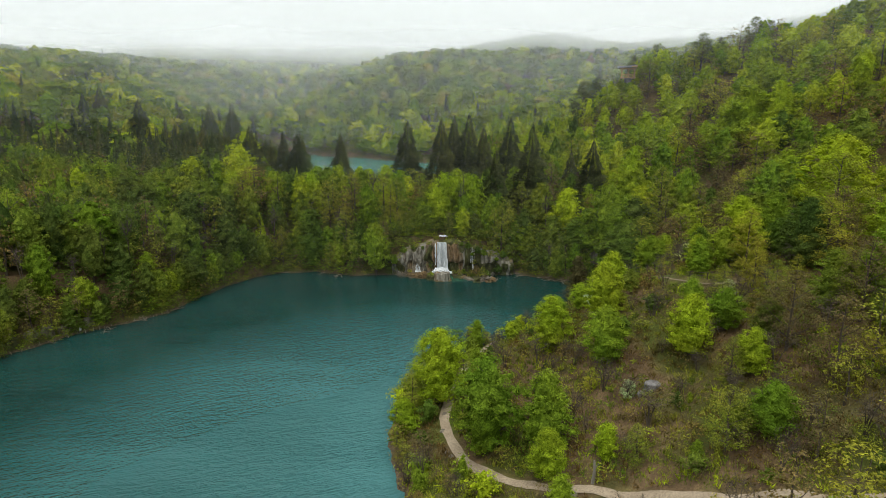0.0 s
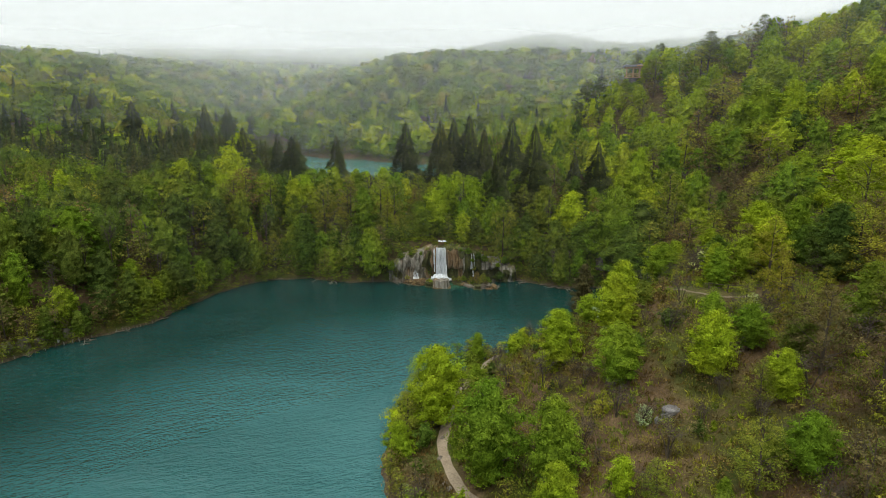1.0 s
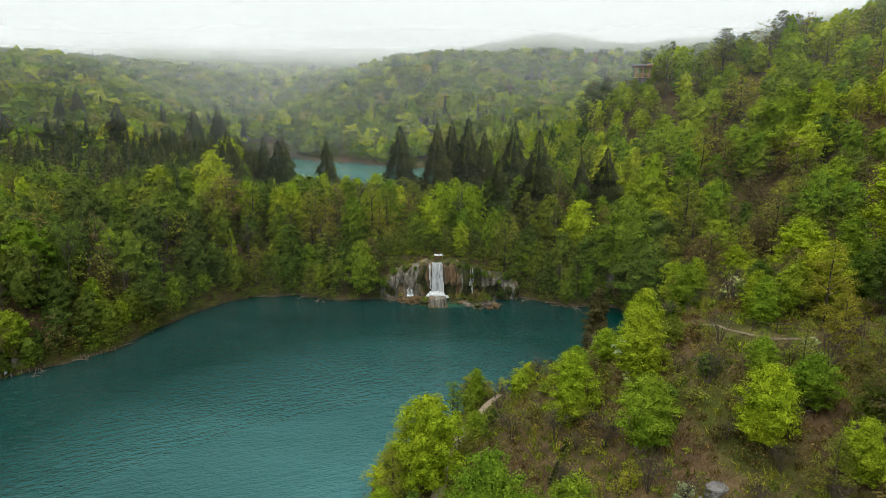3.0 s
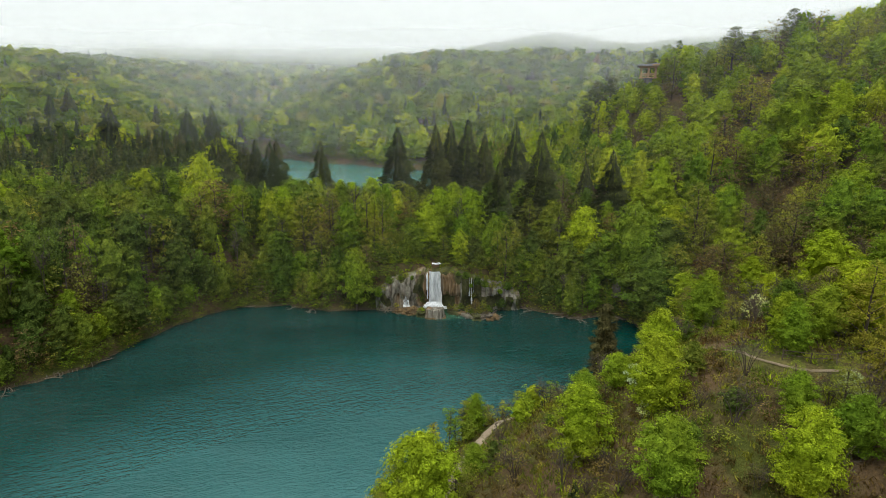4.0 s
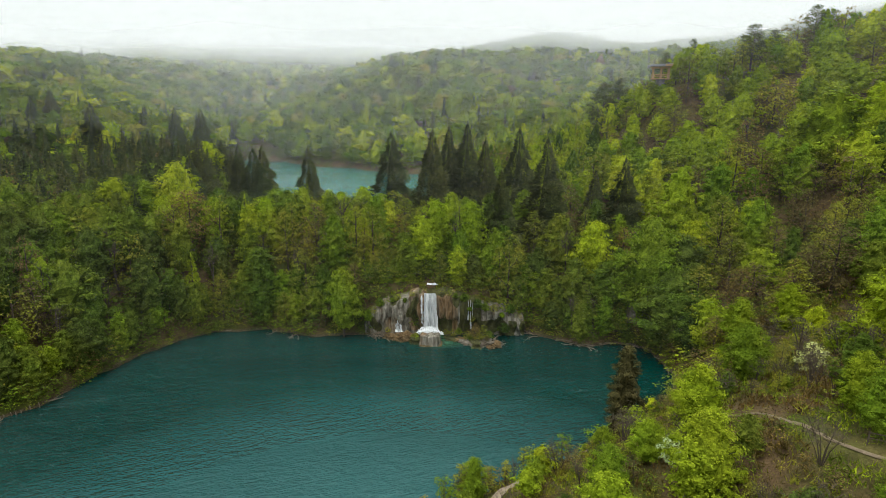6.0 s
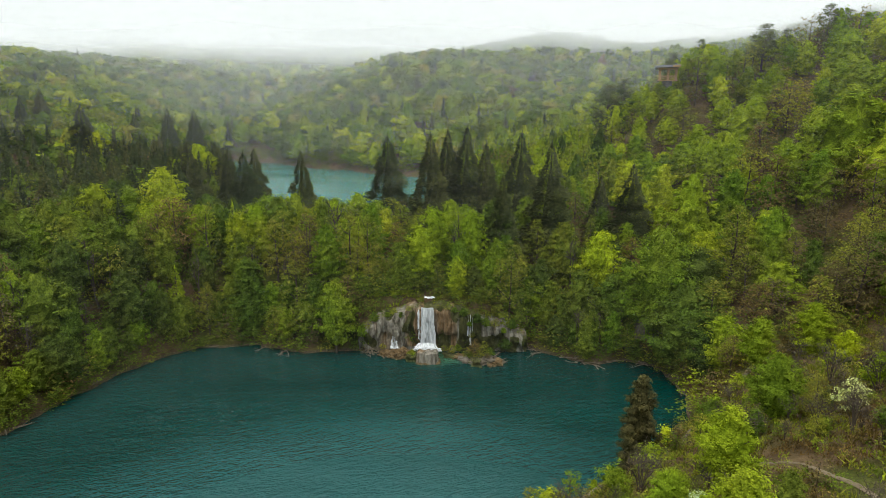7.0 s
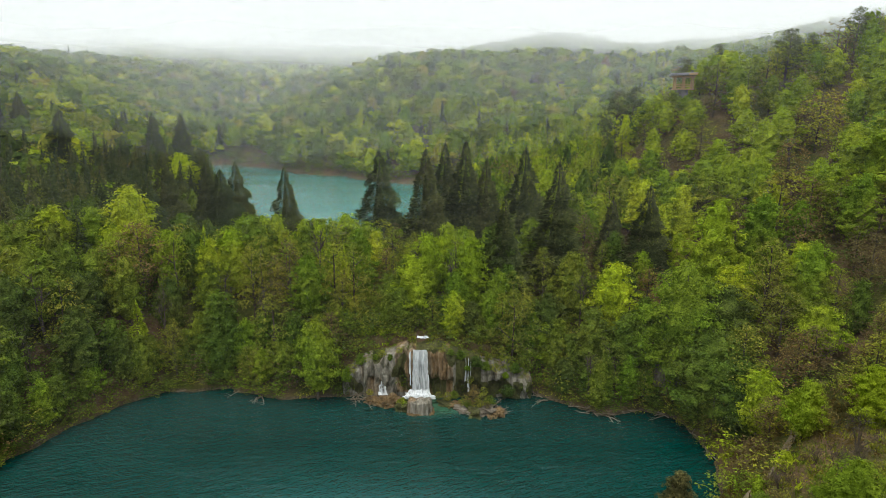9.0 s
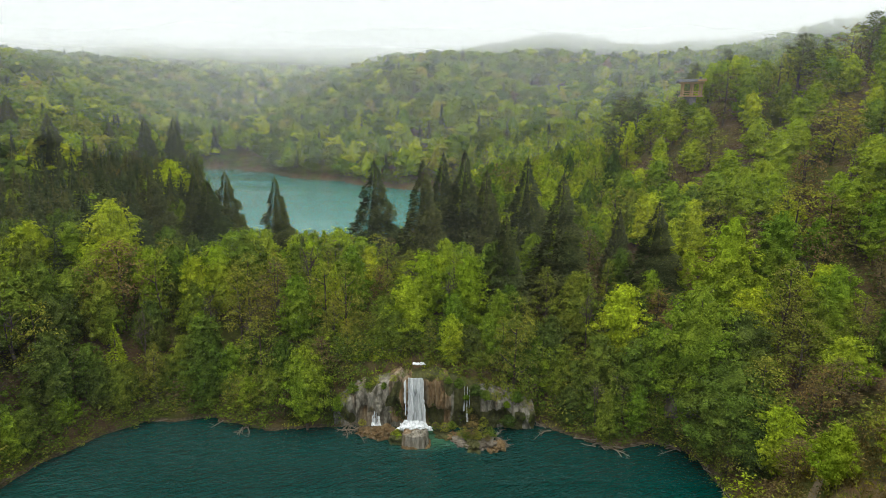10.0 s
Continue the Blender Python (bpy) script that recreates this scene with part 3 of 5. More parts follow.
def settle(things, x, y, size, turn, width=1.0, sink=0.0):
    """Stands one more of a kind of tree at a place; the first call moves the pattern itself there."""
    m = Matrix.LocRotScale((x, y, land_at(x, y) - sink), Euler((0, 0, turn)), (size * width, size * width, size))
    ob = things["ob"]
    if not things["used"]:
        things["used"] = True
        ob.matrix_world = m
        return ob
    keep = ob.scale.copy()
    ob.scale = (1, 1, 1)
    c = copy_thing(ob, m)
    ob.scale = keep
    return c


rng = np.random.default_rng(SEED)
SPECIES = {
    "lime": "young beech in bright yellow-green spring leaf",
    "fresh": "beech with fresh green spring foliage",
    "mid": "broad-leaved tree with full mid-green crown",
    "deep": "shaded broad-leaved tree with dark green crown",
    "olive": "hornbeam with thin olive-yellow budding leaves",
    "bud": "nearly bare brown tree with opening buds",
}
KINDS, NEAR = {}, {}
for sp, text in SPECIES.items():
    KINDS[sp], NEAR[sp] = [], []
    thin = sp in ("olive", "bud")
    for v in range(3):
        crown, wood = broadleaf(rng, 12, 3.3 + 0.35 * v, 66, 2300 if thin else 2500, 0.21 if thin else 0.25, 0.06 + 0.05 * v, 0.3 + 0.06 * v, heart=0.0 if thin else 0.5)
        KINDS[sp].append({"used": False, "h": 12.0, "ob": tree_thing("broadleaf_tree", text, "tree", "broad-leaved trees", crown, LEAF[sp], wood, BARK)})
    for v in range(2):
        crown, wood = broadleaf(rng, 12, 3.5 + 0.4 * v, 100, 5200 if thin else 6800, 0.145 if thin else 0.165, 0.05 + 0.05 * v, 0.3 + 0.08 * v, 16, heart=0.0 if thin else 0.45)
        NEAR[sp].append({"used": False, "h": 12.0, "ob": tree_thing("broadleaf_tree", text, "tree", "broad-leaved trees", crown, LEAF[sp], wood, BARK)})
SPRUCES = []
for v in range(3):
    crown, wood = spruce(rng, 20, 4.0 + 0.3 * v, 15000, 0.36, 0.14 + 0.05 * v, 34, 0.62)
    SPRUCES.append({"used": False, "h": 20.0, "ob": tree_thing("spruce_tree", "tall dark spruce with drooping boughs", "tree", "spruces on the barrier", crown, LEAF["needle"], wood, BARK)})


# patterns of the joined woods, from fine to coarse
def wood_pattern(sp, fine):
    n, s, lobes, dome = {"mid": (1150, 0.29, 40, 0.6), "rear": (420, 0.4, 18, 0.65), "low": (190, 0.46, 26, 0.6)}[fine]
    if sp in ("olive", "bud"):
        n = int(n * 0.8)
    return broadleaf(rng, 12, 3.9, lobes, n, s, 0.1, rng.uniform(0.3, 0.55), 5, dome, 0.52 if fine != "low" and sp not in ("olive", "bud") else 0.0)


MIXED = list(SPECIES)
MID = {sp: [wood_pattern(sp, "mid") for _ in range(3)] for sp in MIXED}
REAR = {sp: [wood_pattern(sp, "rear") for _ in range(3)] for sp in MIXED}
LOWS = {sp: [wood_pattern(sp, "low") for _ in range(3)] for sp in MIXED}


FARS = {"near_far": {sp: [broadleaf(rng, 12, 4.6, 12, 260, 0.42, 0.12, rng.uniform(0.25, 0.5), 1, 0.5, 0.8, 0.1)[0] for _ in range(4)] for sp in MIXED}, "far": {sp: [broadleaf(rng, 12, 4.8, 6, 80, 0.8, 0.12, rng.uniform(0.25, 0.5), 1, 0.5, 0.95, 0.1)[0] for _ in range(4)] for sp in MIXED}}
MID_SPRUCE = [spruce(rng, 20, 3.9, 1800, 0.72, 0.2, 26, 0.95) for _ in range(2)]
FAR_SPRUCE = {"near_far": [spruce(rng, 20, 3.8, 450, 1.0, 0.18, 16, 1.25)[0] for _ in range(2)], "far": [spruce(rng, 20, 3.8, 130, 1.6, 0.15, 12, 1.35)[0] for _ in range(2)]}


def placed(tris, x, y, z, turn, size, width):
    c, s = cos(turn), sin(turn)
    r = np.array([[c, s, 0], [-s, c, 0], [0, 0, 1.0]])
    return (tris @ r) * np.array([size * width, size * width, size]) + np.array([x, y, z])


def scatter(x0, x1, y0, y1, step, seed):
    """Uneven places over a rectangle, about a step apart."""
    r = np.random.default_rng(seed)
    gx, gy = np.meshgrid(np.arange(x0, x1, step), np.arange(y0, y1, step))
    gx, gy = gx.ravel() + r.uniform(-0.48, 0.48, gx.size) * step, gy.ravel() + r.uniform(-0.48, 0.48, gy.size) * step
    seen = (np.abs(gx) < 0.80 * gy + 14) & (gy > 24)
    gx, gy = gx[seen], gy[seen]
    keep = (shore_distance(gx, gy, LOWER_SHORE) > 0.25) & (shore_distance(gx, gy, UPPER_SHORE) > 0.4)
    return gx[keep], gy[keep]


TRAILS = [[(34, 38), (26, 43), (18.5, 47), (14.2, 49.5), (11.8, 50.8), (9.0, 53.0), (5.9, 55.4), (3.1, 58.7), (1.3, 63.0), (0.3, 68.5), (0.8, 72), (1.5, 75.6), (2.9, 81.0), (4.5, 85.0), (6.9, 89.5), (9.5, 93.6), (14, 98.5),
           (21, 103.5), (29, 109), (38, 116.5), (43, 120)],
          [(43, 120), (46.5, 123.5), (48.7, 127.8), (48.2, 134), (49, 139)],
          [(28.5, 88), (30.2, 84.3), (30.5, 80), (30.4, 76.8), (31.2, 74), (34, 72.6), (37, 72.7)]]


def trail_distance(x, y):
    best = np.full(np.shape(x), 1e9)
    for line in TRAILS:
        for (ax, ay), (bx, by) in zip(line[:-1], line[1:]):
            ex, ey = bx - ax, by - ay
            t = np.clip(((x - ax) * ex + (y - ay) * ey) / (ex * ex + ey * ey), 0, 1)
            best = np.minimum(best, np.hypot(x - ax - t * ex, y - ay - t * ey))
    return best


# trees that stand out: x, y, height of the tip, width, kind
SPUR_TREES = [(5.0, 60.2, 16.6, 1.0, "fresh"), (11.0, 57.9, 15.9, 1.15, "fresh"), (10.6, 53.6, 11.6, 1.25, "lime"), (19.2, 67.0, 19.8, 1.15, "fresh"), (14.2, 75.0, 18.4, 1.3, "lime"), (21.5, 76.6, 22.5, 1.3, "lime"),
              (-0.2, 73.2, 14.7, 1.05, "lime"), (3.0, 77.0, 9.6, 1.4, "olive"), (5.0, 81.0, 8.6, 1.5, "fresh"), (-3.8, 73.2, 8.5, 1.3, "olive"), (-4.6, 70.5, 6.0, 1.4, "lime"), (-2.6, 78.6, 9.0, 1.3, "olive"), (31.6, 64.0, 22.9, 1.25, "fresh"), (30.8, 71.3, 22.3, 1.0, "olive"),
              (31.6, 57.4, 20.8, 1.15, "lime"), (38.9, 58.3, 20.9, 1.1, "lime"), (20.3, 52.4, 9.4, 1.2, "lime"), (25.6, 57.2, 13.6, 0.9, "fresh"), (39.8, 78.0, 29.2, 1.1, "lime"), (42.5, 70.1, 25.2, 1.1, "olive"), (45.5, 65.0, 27.5, 1.25, "olive"),
              (48.3, 86.8, 30.6, 1.1, "fresh"), (61.5, 94.7, 38.5, 1.3, "lime"), (34.8, 80.6, 25.4, 1.2, "fresh"), (25.3, 87.0, 21.4, 1.3, "lime"), (34.4, 96.7, 21.8, 1.2, "fresh"), (53.6, 118.0, 18.5, 1.2, "olive"), (50.8, 118.1, 19.9, 1.2, "lime"),
              (37.0, 77.7, 27.0, 1.1, "fresh"), (27.4, 62.8, 22.6, 1.1, "lime"), (29.4, 68.2, 22.8, 0.95, "fresh"), (47.0, 94.4, 28.8, 1.2, "lime"), (36.5, 52.0, 26.0, 1.1, "bud"), (16.6, 83.5, 15.5, 1.2, "fresh"), (27.5, 51.0, 16.0, 1.1, "mid"), (23.6, 50.0, 12.5, 1.1, "fresh"),
              (43.0, 59.0, 30.0, 1.1, "bud"), (50.0, 75.0, 33.0, 1.15, "bud"), (55.0, 84.0, 36.5, 1.2, "olive")]
BANK_TREES = [(-57.5, 173.0, 31.5, 1.2, "lime"), (-80.5, 250.9, 31.5, 1.35, "lime"), (8.0, 160.0, 24.6, 0.9, "lime"), (-15.4, 157.5, 23.8, 1.05, "olive"), (-16.4, 146.0, 14.3, 0.8, "fresh"), (15.0, 149.5, 18.2, 0.9, "olive"),
              (42.2, 137.2, 16.6, 1.35, "mid"), (46.5, 140.5, 17.0, 1.3, "mid"), (40.2, 144.8, 25.0, 0.95, "fresh"), (57.4, 142.2, 28.7, 1.05, "fresh"), (52.4, 145.0, 28.5, 1.05, "olive"), (48.5, 155.0, 33.2, 1.0, "lime"), (56.3, 156.1, 33.6, 1.05, "fresh"),
              (63.2, 176.4, 39.5, 1.2, "lime"), (57.9, 172.9, 38.7, 1.0, "lime"), (70.3, 165.4, 38.8, 1.25, "lime"), (69.9, 152.5, 37.4, 1.2, "fresh"), (77.9, 169.0, 45.0, 1.2, "lime"), (59.5, 139.5, 25.2, 1.1, "olive"), (69.2, 131.9, 30.4, 1.2, "olive"),
              (45.9, 143.4, 21.5, 1.1, "deep"), (58.8, 199.0, 44.2, 1.2, "olive"), (72.3, 183.8, 47.2, 1.2, "lime"), (76.8, 156.9, 49.0, 1.2, "fresh"), (61.3, 202.0, 48.8, 1.2, "lime"), (45.5, 234.0, 34.5, 1.25, "lime"), (33.1, 230.6, 29.5, 1.2, "lime"),
              (43.0, 206.0, 30.0, 1.15, "lime"), (47.5, 190.0, 32.5, 1.1, "fresh"), (38.0, 216.0, 29.5, 1.2, "lime"), (51.0, 215.0, 37.0, 1.2, "lime"), (40.0, 195.0, 28.5, 1.15, "lime"), (52.5, 183.0, 34.5, 1.1, "lime"), (46.5, 222.0, 33.5, 1.2, "fresh"), (55.0, 207.0, 40.5, 1.1, "fresh"), (36.0, 204.0, 26.5, 1.1, "lime"), (49.0, 172.0, 33.0, 1.1, "lime"), (-67.8, 165.8, 28.4, 1.2, "fresh"), (-63.0, 169.4, 27.4, 1.1, "fresh"), (-61.5, 147.2, 25.5, 1.2, "mid"), (-49.5, 159.2, 26.9, 1.1, "bud"), (-52.0, 157.6, 25.0, 1.0, "olive"),
              (0.3, 173.6, 22.2, 1.0, "olive"), (-7.3, 167.0, 20.4, 1.0, "bud"), (-24.4, 151.0, 16.8, 1.0, "olive"), (-33.0, 152.0, 16.5, 1.1, "mid"), (21.0, 153.5, 16.5, 1.1, "deep"), (27.5, 149.0, 15.5, 1.15, "mid"), (33.5, 148.5, 15.5, 1.15, "mid"),
              (-21.0, 151.5, 13.5, 1.2, "mid"), (13.0, 166.0, 26.0, 0.9, "deep"), (26.0, 158.0, 22.5, 1.1, "mid"), (33.0, 156.0, 21.5, 1.1, "deep"), (-5.5, 155.5, 19.0, 1.0, "mid"), (-29.5, 163.0, 23.5, 1.0, "olive"), (-73.0, 140.0, 27.0, 1.2, "deep"),
              (-51.5, 143.0, 17.0, 1.1, "deep"), (-57.0, 135.0, 16.0, 1.1, "mid"), (-62.0, 128.0, 17.0, 1.1, "bud"), (-60.0, 120.5, 8.5, 1.3, "fresh"), (-56.5, 125.5, 9.0, 1.2, "mid"), (59.6, 210.6, 50.3, 1.5, "mid"), (63.8, 209.8, 50.2, 1.6, "olive"), (61.8, 208.6, 49.6, 1.6, "fresh"), (66.0, 160.0, 36.0, 1.1, "bud"), (82.0, 152.0, 49.0, 1.2, "lime")]
SPRUCE_TREES = [(-31.4, 189.0, 33.0, 1.15), (-43.5, 184.0, 32.7, 1.45), (-10.9, 190.5, 36.6, 1.3), (8.0, 188.6, 38.9, 1.15), (-0.4, 181.0, 37.7, 1.26), (3.5, 190.0, 38.2, 1.15), (20.4, 185.0, 38.0, 1.2), (24.8, 170.0, 36.6, 1.15),
                (37.0, 176.2, 29.2, 1.3), (41.0, 167.0, 32.6, 1.3), (14.5, 165.0, 30.2, 1.05), (12.5, 188.0, 35.2, 1.15), (-47.5, 205.0, 32.2, 1.26), (-58.0, 182.0, 31.2, 1.26),
                (-50.0, 193.0, 33.2, 1.15), (-62.0, 198.0, 34.7, 1.26), (-170.5, 310.9, 49.0, 1.5), (-177.5, 308.0, 45.5, 1.5), (-141.6, 290.0, 42.6, 1.6), (-133.1, 315.0, 39.0, 1.5), (-117.0, 312.0, 41.5, 1.2), (-108.0, 318.0, 41.0, 1.3)]
WOODS = []       # x, y, height, width, kind, fineness
HEROES = [(x, y, top - land_at(x, y), w, sp) for x, y, top, w, sp in SPUR_TREES + BANK_TREES] + [(x, y, top - land_at(x, y), w, "spruce") for x, y, top, w in SPRUCE_TREES]
HERO_XY = np.array([(h[0], h[1], 1.6 + (0.15 if h[4] == "spruce" else 0.12) * h[2]) for h in HEROES])


def zone(px, py):
    if px > -8 and py < 118 and px > 0.1 * py - 14:
        return "spur" if px < 24 or py > 84 or (px < 36 and py > 68) else "shade"
    if px > 38 + max(0, py - 150) * 0.12 and py < 300:
        return "slope" if py > 148 else "low_slope"
    if py > 335 or (px < -125 and py > 215) or px > 130:
        return "far"
    return "barrier" if px > -42 and py > 149.5 else "bank"


def before_hut(px, py):
    """The open view from the look-out."""
    return 160 < py < 215 and abs(px - (62 - (213 - py) * 0.34)) < 6.5


CHOICE = {
    "spur": (("lime", "fresh", "olive", "bud", "mid"), (0.26, 0.24, 0.24, 0.14, 0.12)),
    "slope": (("lime", "fresh", "olive", "bud", "mid"), (0.36, 0.2, 0.15, 0.21, 0.08)),
    "low_slope": (("bud", "olive", "fresh", "lime", "mid"), (0.3, 0.28, 0.18, 0.12, 0.12)),
    "shade": (("olive", "bud", "mid", "deep", "fresh"), (0.3, 0.24, 0.2, 0.14, 0.12)),
    "bank": (("mid", "deep", "fresh", "olive", "bud", "lime"), (0.3, 0.28, 0.12, 0.11, 0.17, 0.02)),
    "barrier": (("mid", "deep", "fresh", "olive", "bud", "lime"), (0.14, 0.06, 0.28, 0.22, 0.06, 0.24)),
    "far": (("fresh", "mid", "olive", "lime", "bud", "deep"), (0.38, 0.26, 0.12, 0.19, 0.01, 0.04)),
}
r = np.random.default_rng(21)
for px, py in zip(*scatter(-260, 160, 24, 335, 4.6, 31)):
    zn = zone(px, py)
    if np.hypot(px - 22, py - 58) < 4.5:
        continue
    if zn == "far" or trail_distance(px, py) < (2.0 if py < 112 else 1.1) or (np.hypot(HERO_XY[:, 0] - px, HERO_XY[:, 1] - py) < HERO_XY[:, 2]).any():
        continue
    if (abs(px - 0.3) < 4.0 and 146 < py < 152) or np.hypot(px - 62, py - 213) < 2.9:
        continue
    if r.random() < ((0.8 if px < 26 and py < 92 else 0.55) if zn == "spur" else 0.04 if zn == "shade" else 0.3 if zn in ("slope", "low_slope") else 0.06 if py < 200 else 0.2):
        continue
    d = float(shore_distance(np.array([px]), np.array([py]), LOWER_SHORE)[0])
    sp = r.choice(CHOICE[zn][0], p=CHOICE[zn][1])
    broad = zn in ("spur", "shade", "slope", "low_slope")
    zn = "slope" if zn == "low_slope" else zn
    zn = "bank" if zn == "barrier" else zn
    h = {"spur": r.uniform(2.5, 5.5), "shade": r.uniform(5.0, 9.5), "slope": r.uniform(6.5, 11), "bank": r.uniform(9.5, 14.5) if d > 6 else r.uniform(6, 10)}[zn]
    if zn == "bank" and 165 < py < 262 and -62 < px < 3:      # the low belt before the upper lake
        h = min(h, max(2.5, (11.8 + 0.265 * max(0, 229 - py) - land_at(px, py)) * r.uniform(0.84, 1.12)))
    if zn == "bank" and any(abs(px - x) < 3.2 and -8 < py - y < 0 for x, y, _, _ in SPRUCE_TREES):
        h *= 0.78
    if before_hut(px, py):
        h = min(h, max(1.5, 50.4 - (213 - py) * 0.04 - land_at(px, py)))
    elif zn == "slope":
        h *= 1.0 if r.random() < 0.75 else 1.25
    conifers = 0 if (165 < py < 262 and -62 < px < 3) else 0.9 if (px < -66 and 188 < py < 300) else 0.14 if (px < -30 and py > 165) else 0.0
    if zn == "bank" and r.random() < conifers:
        WOODS.append((px, py, r.uniform(11, 17), r.uniform(0.95, 1.3), "spruce", "mid"))
        continue
    WOODS.append((px, py, h, r.uniform(0.9, 1.25) if broad else r.uniform(0.7, 1.05), sp, "mid" if (zn != "bank" and py < 205) or (zn == "bank" and py < 185 and px > -80) else "rear"))
for px, py in zip(*scatter(-90, 60, 40, 175, 2.5, 33)):       # low growth close to the water
    d = float(shore_distance(np.array([px]), np.array([py]), LOWER_SHORE)[0])
    zn = zone(px, py)
    if zn == "far" or not 0.25 < d < 9 or (zn in ("spur", "shade") and (r.random() < 0.25 or trail_distance(px, py) < 1.6)) or (-9 < px < 6.5 and 146 < py < 149.2) or (abs(px - 0.2) < 1.6 and py < 151):
        continue
    sp = r.choice(CHOICE[zn][0], p=CHOICE[zn][1])
    WOODS.append((px, py, r.uniform(1.6, 3.6) if zn in ("spur", "shade") else r.uniform(2.0, 5.5) if abs(px - 3) > 14 else r.uniform(1.2, 3.0), r.uniform(1.2, 1.7), sp, "rear" if zn in ("spur", "shade") else "low"))
for px, py in zip(*scatter(-17, 26, 148.4, 162, 1.35, 35)):    # bushes along the edge above the fall
    if abs(px - 0.2) > 1.4 or py > 151.5:
        WOODS.append((px, py, r.uniform(1.8, 4.6), r.uniform(1.4, 1.9), r.choice(("olive", "mid", "deep", "fresh"), p=(0.2, 0.35, 0.25, 0.2)), "low"))
for px in np.arange(-17, 25, 1.9):                             # trees close behind the edge
    if abs(px - 0.3) > 1.7:
        WOODS.append((px + r.uniform(-0.6, 0.6), r.uniform(151.2, 154.5), r.uniform(4.5, 9.0), r.uniform(0.8, 1.15), r.choice(("mid", "deep", "olive", "fresh", "bud"), p=(0.34, 0.2, 0.2, 0.18, 0.08)), "mid"))
for px, py in zip(*scatter(-85, 50, 120, 182, 3.6, 37)):      # understorey of the banks
    if zone(px, py) in ("bank", "barrier"):
        WOODS.append((px, py, r.uniform(2.5, 5.0), r.uniform(1.4, 1.9), r.choice(("olive", "mid", "deep", "bud"), p=(0.25, 0.35, 0.25, 0.15)), "low"))
for px, py in zip(*scatter(-8, 120, 40, 260, 3.4, 34)):       # understorey of the slopes
    zn = zone(px, py)
    if zn not in ("slope", "low_slope", "spur", "shade") or trail_distance(px, py) < (1.6 if py < 112 else 0.9) or r.random() < (0.1 if "slope" in zn else 0.45):
        continue
    sp = r.choice(("bud", "olive", "mid", "deep"), p=(0.56, 0.26, 0.1, 0.08))
    h = r.uniform(2.6, 5.8) if "slope" in zn else r.uniform(1.0, 2.6)
    if before_hut(px, py):
        h = min(h, max(1.2, 50.2 - (213 - py) * 0.04 - land_at(px, py)))
    WOODS.append((px, py, h, r.uniform(1.3, 1.8), sp, "low" if "slope" in zn else "rear"))
for px, py in zip(*scatter(-7, 62, 40, 112, 2.0, 38)):         # brown scrub among the trees of the spur
    if zone(px, py) in ("spur", "shade") and trail_distance(px, py) > 1.3 and r.random() < 0.8:
        WOODS.append((px, py, r.uniform(0.7, 2.2), r.uniform(1.3, 2.0), r.choice(("olive", "bud", "mid", "fresh"), p=(0.4, 0.44, 0.1, 0.06)), "low"))
for px, py in zip(*scatter(-620, 520, 180, 820, 9.0, 32)):
    if zone(px, py) != "far" or land_at(px, py) > 118:
        continue
    sp = "spruce" if r.random() < (0.85 if py < 285 and -200 < px < 0 else 0.2 if py < 420 and px < 40 else 0.15) else r.choice(CHOICE["far"][0], p=CHOICE["far"][1])
    WOODS.append((px, py, r.uniform(13, 19) if sp == "spruce" else r.uniform(11, 16), r.uniform(0.7, 1.0) if sp == "spruce" else r.uniform(1.1, 1.5), sp, "near_far" if py < 470 and px > -210 else "far"))
for px, py in zip(*scatter(-190, 30, 222, 440, 2.6, 36)):     # bushes round the upper lake
    d = float(shore_distance(np.array([px]), np.array([py]), UPPER_SHORE)[0])
    if d < 4.5:
        WOODS.append((px, py, r.uniform(3.0, 7.0) if py > 320 or px < -55 else r.uniform(1.5, 3.0), r.uniform(1.7, 2.4), r.choice(("olive", "mid", "deep", "fresh"), p=(0.2, 0.35, 0.25, 0.2)), "low"))
fringe = np.array(NORTH_SHORE[2:], float)                       # overhanging bushes along the water line
for (ax, ay), (bx, by) in zip(fringe[:-1], fringe[1:]):
    steps = int(np.hypot(bx - ax, by - ay) / 0.8)
    for k in range(steps):
        u = (k + r.uniform(0, 0.9)) / steps
        nx, ny = -(by - ay), bx - ax
        ln = np.hypot(nx, ny)
        px, py = ax + (bx - ax) * u + nx / ln * r.uniform(-0.5, 1.0), ay + (by - ay) * u + ny / ln * r.uniform(-0.5, 1.0)
        if r.random() < 0.85 and not (-10 < px < 13):
            WOODS.append((px, py, r.uniform(1.6, 4.0), r.uniform(1.5, 2.1), r.choice(("olive", "mid", "deep", "fresh"), p=(0.25, 0.35, 0.28, 0.12)), "low"))

for (ax, ay), (bx, by) in zip(fringe[:-1], fringe[1:]):         # slim trees leaning out over the water
    steps = max(1, int(np.hypot(bx - ax, by - ay) / 2.4))
    for k in range(steps):
        u, off = (k + r.uniform(0, 0.9)) / steps, r.uniform(0.8, 3.2)
        ln = np.hypot(bx - ax, by - ay)
        px, py = ax + (bx - ax) * u - (by - ay) / ln * off, ay + (by - ay) * u + (bx - ax) / ln * off
        if not (-13 < px < 19) and (np.hypot(HERO_XY[:, 0] - px, HERO_XY[:, 1] - py) > 1.5).all() and trail_distance(px, py) > 1.2:
            WOODS.append((px, py, r.uniform(4.5, 9.5), r.uniform(0.8, 1.15), r.choice(("mid", "deep", "olive", "fresh", "bud"), p=(0.34, 0.22, 0.16, 0.16, 0.12)), "mid"))

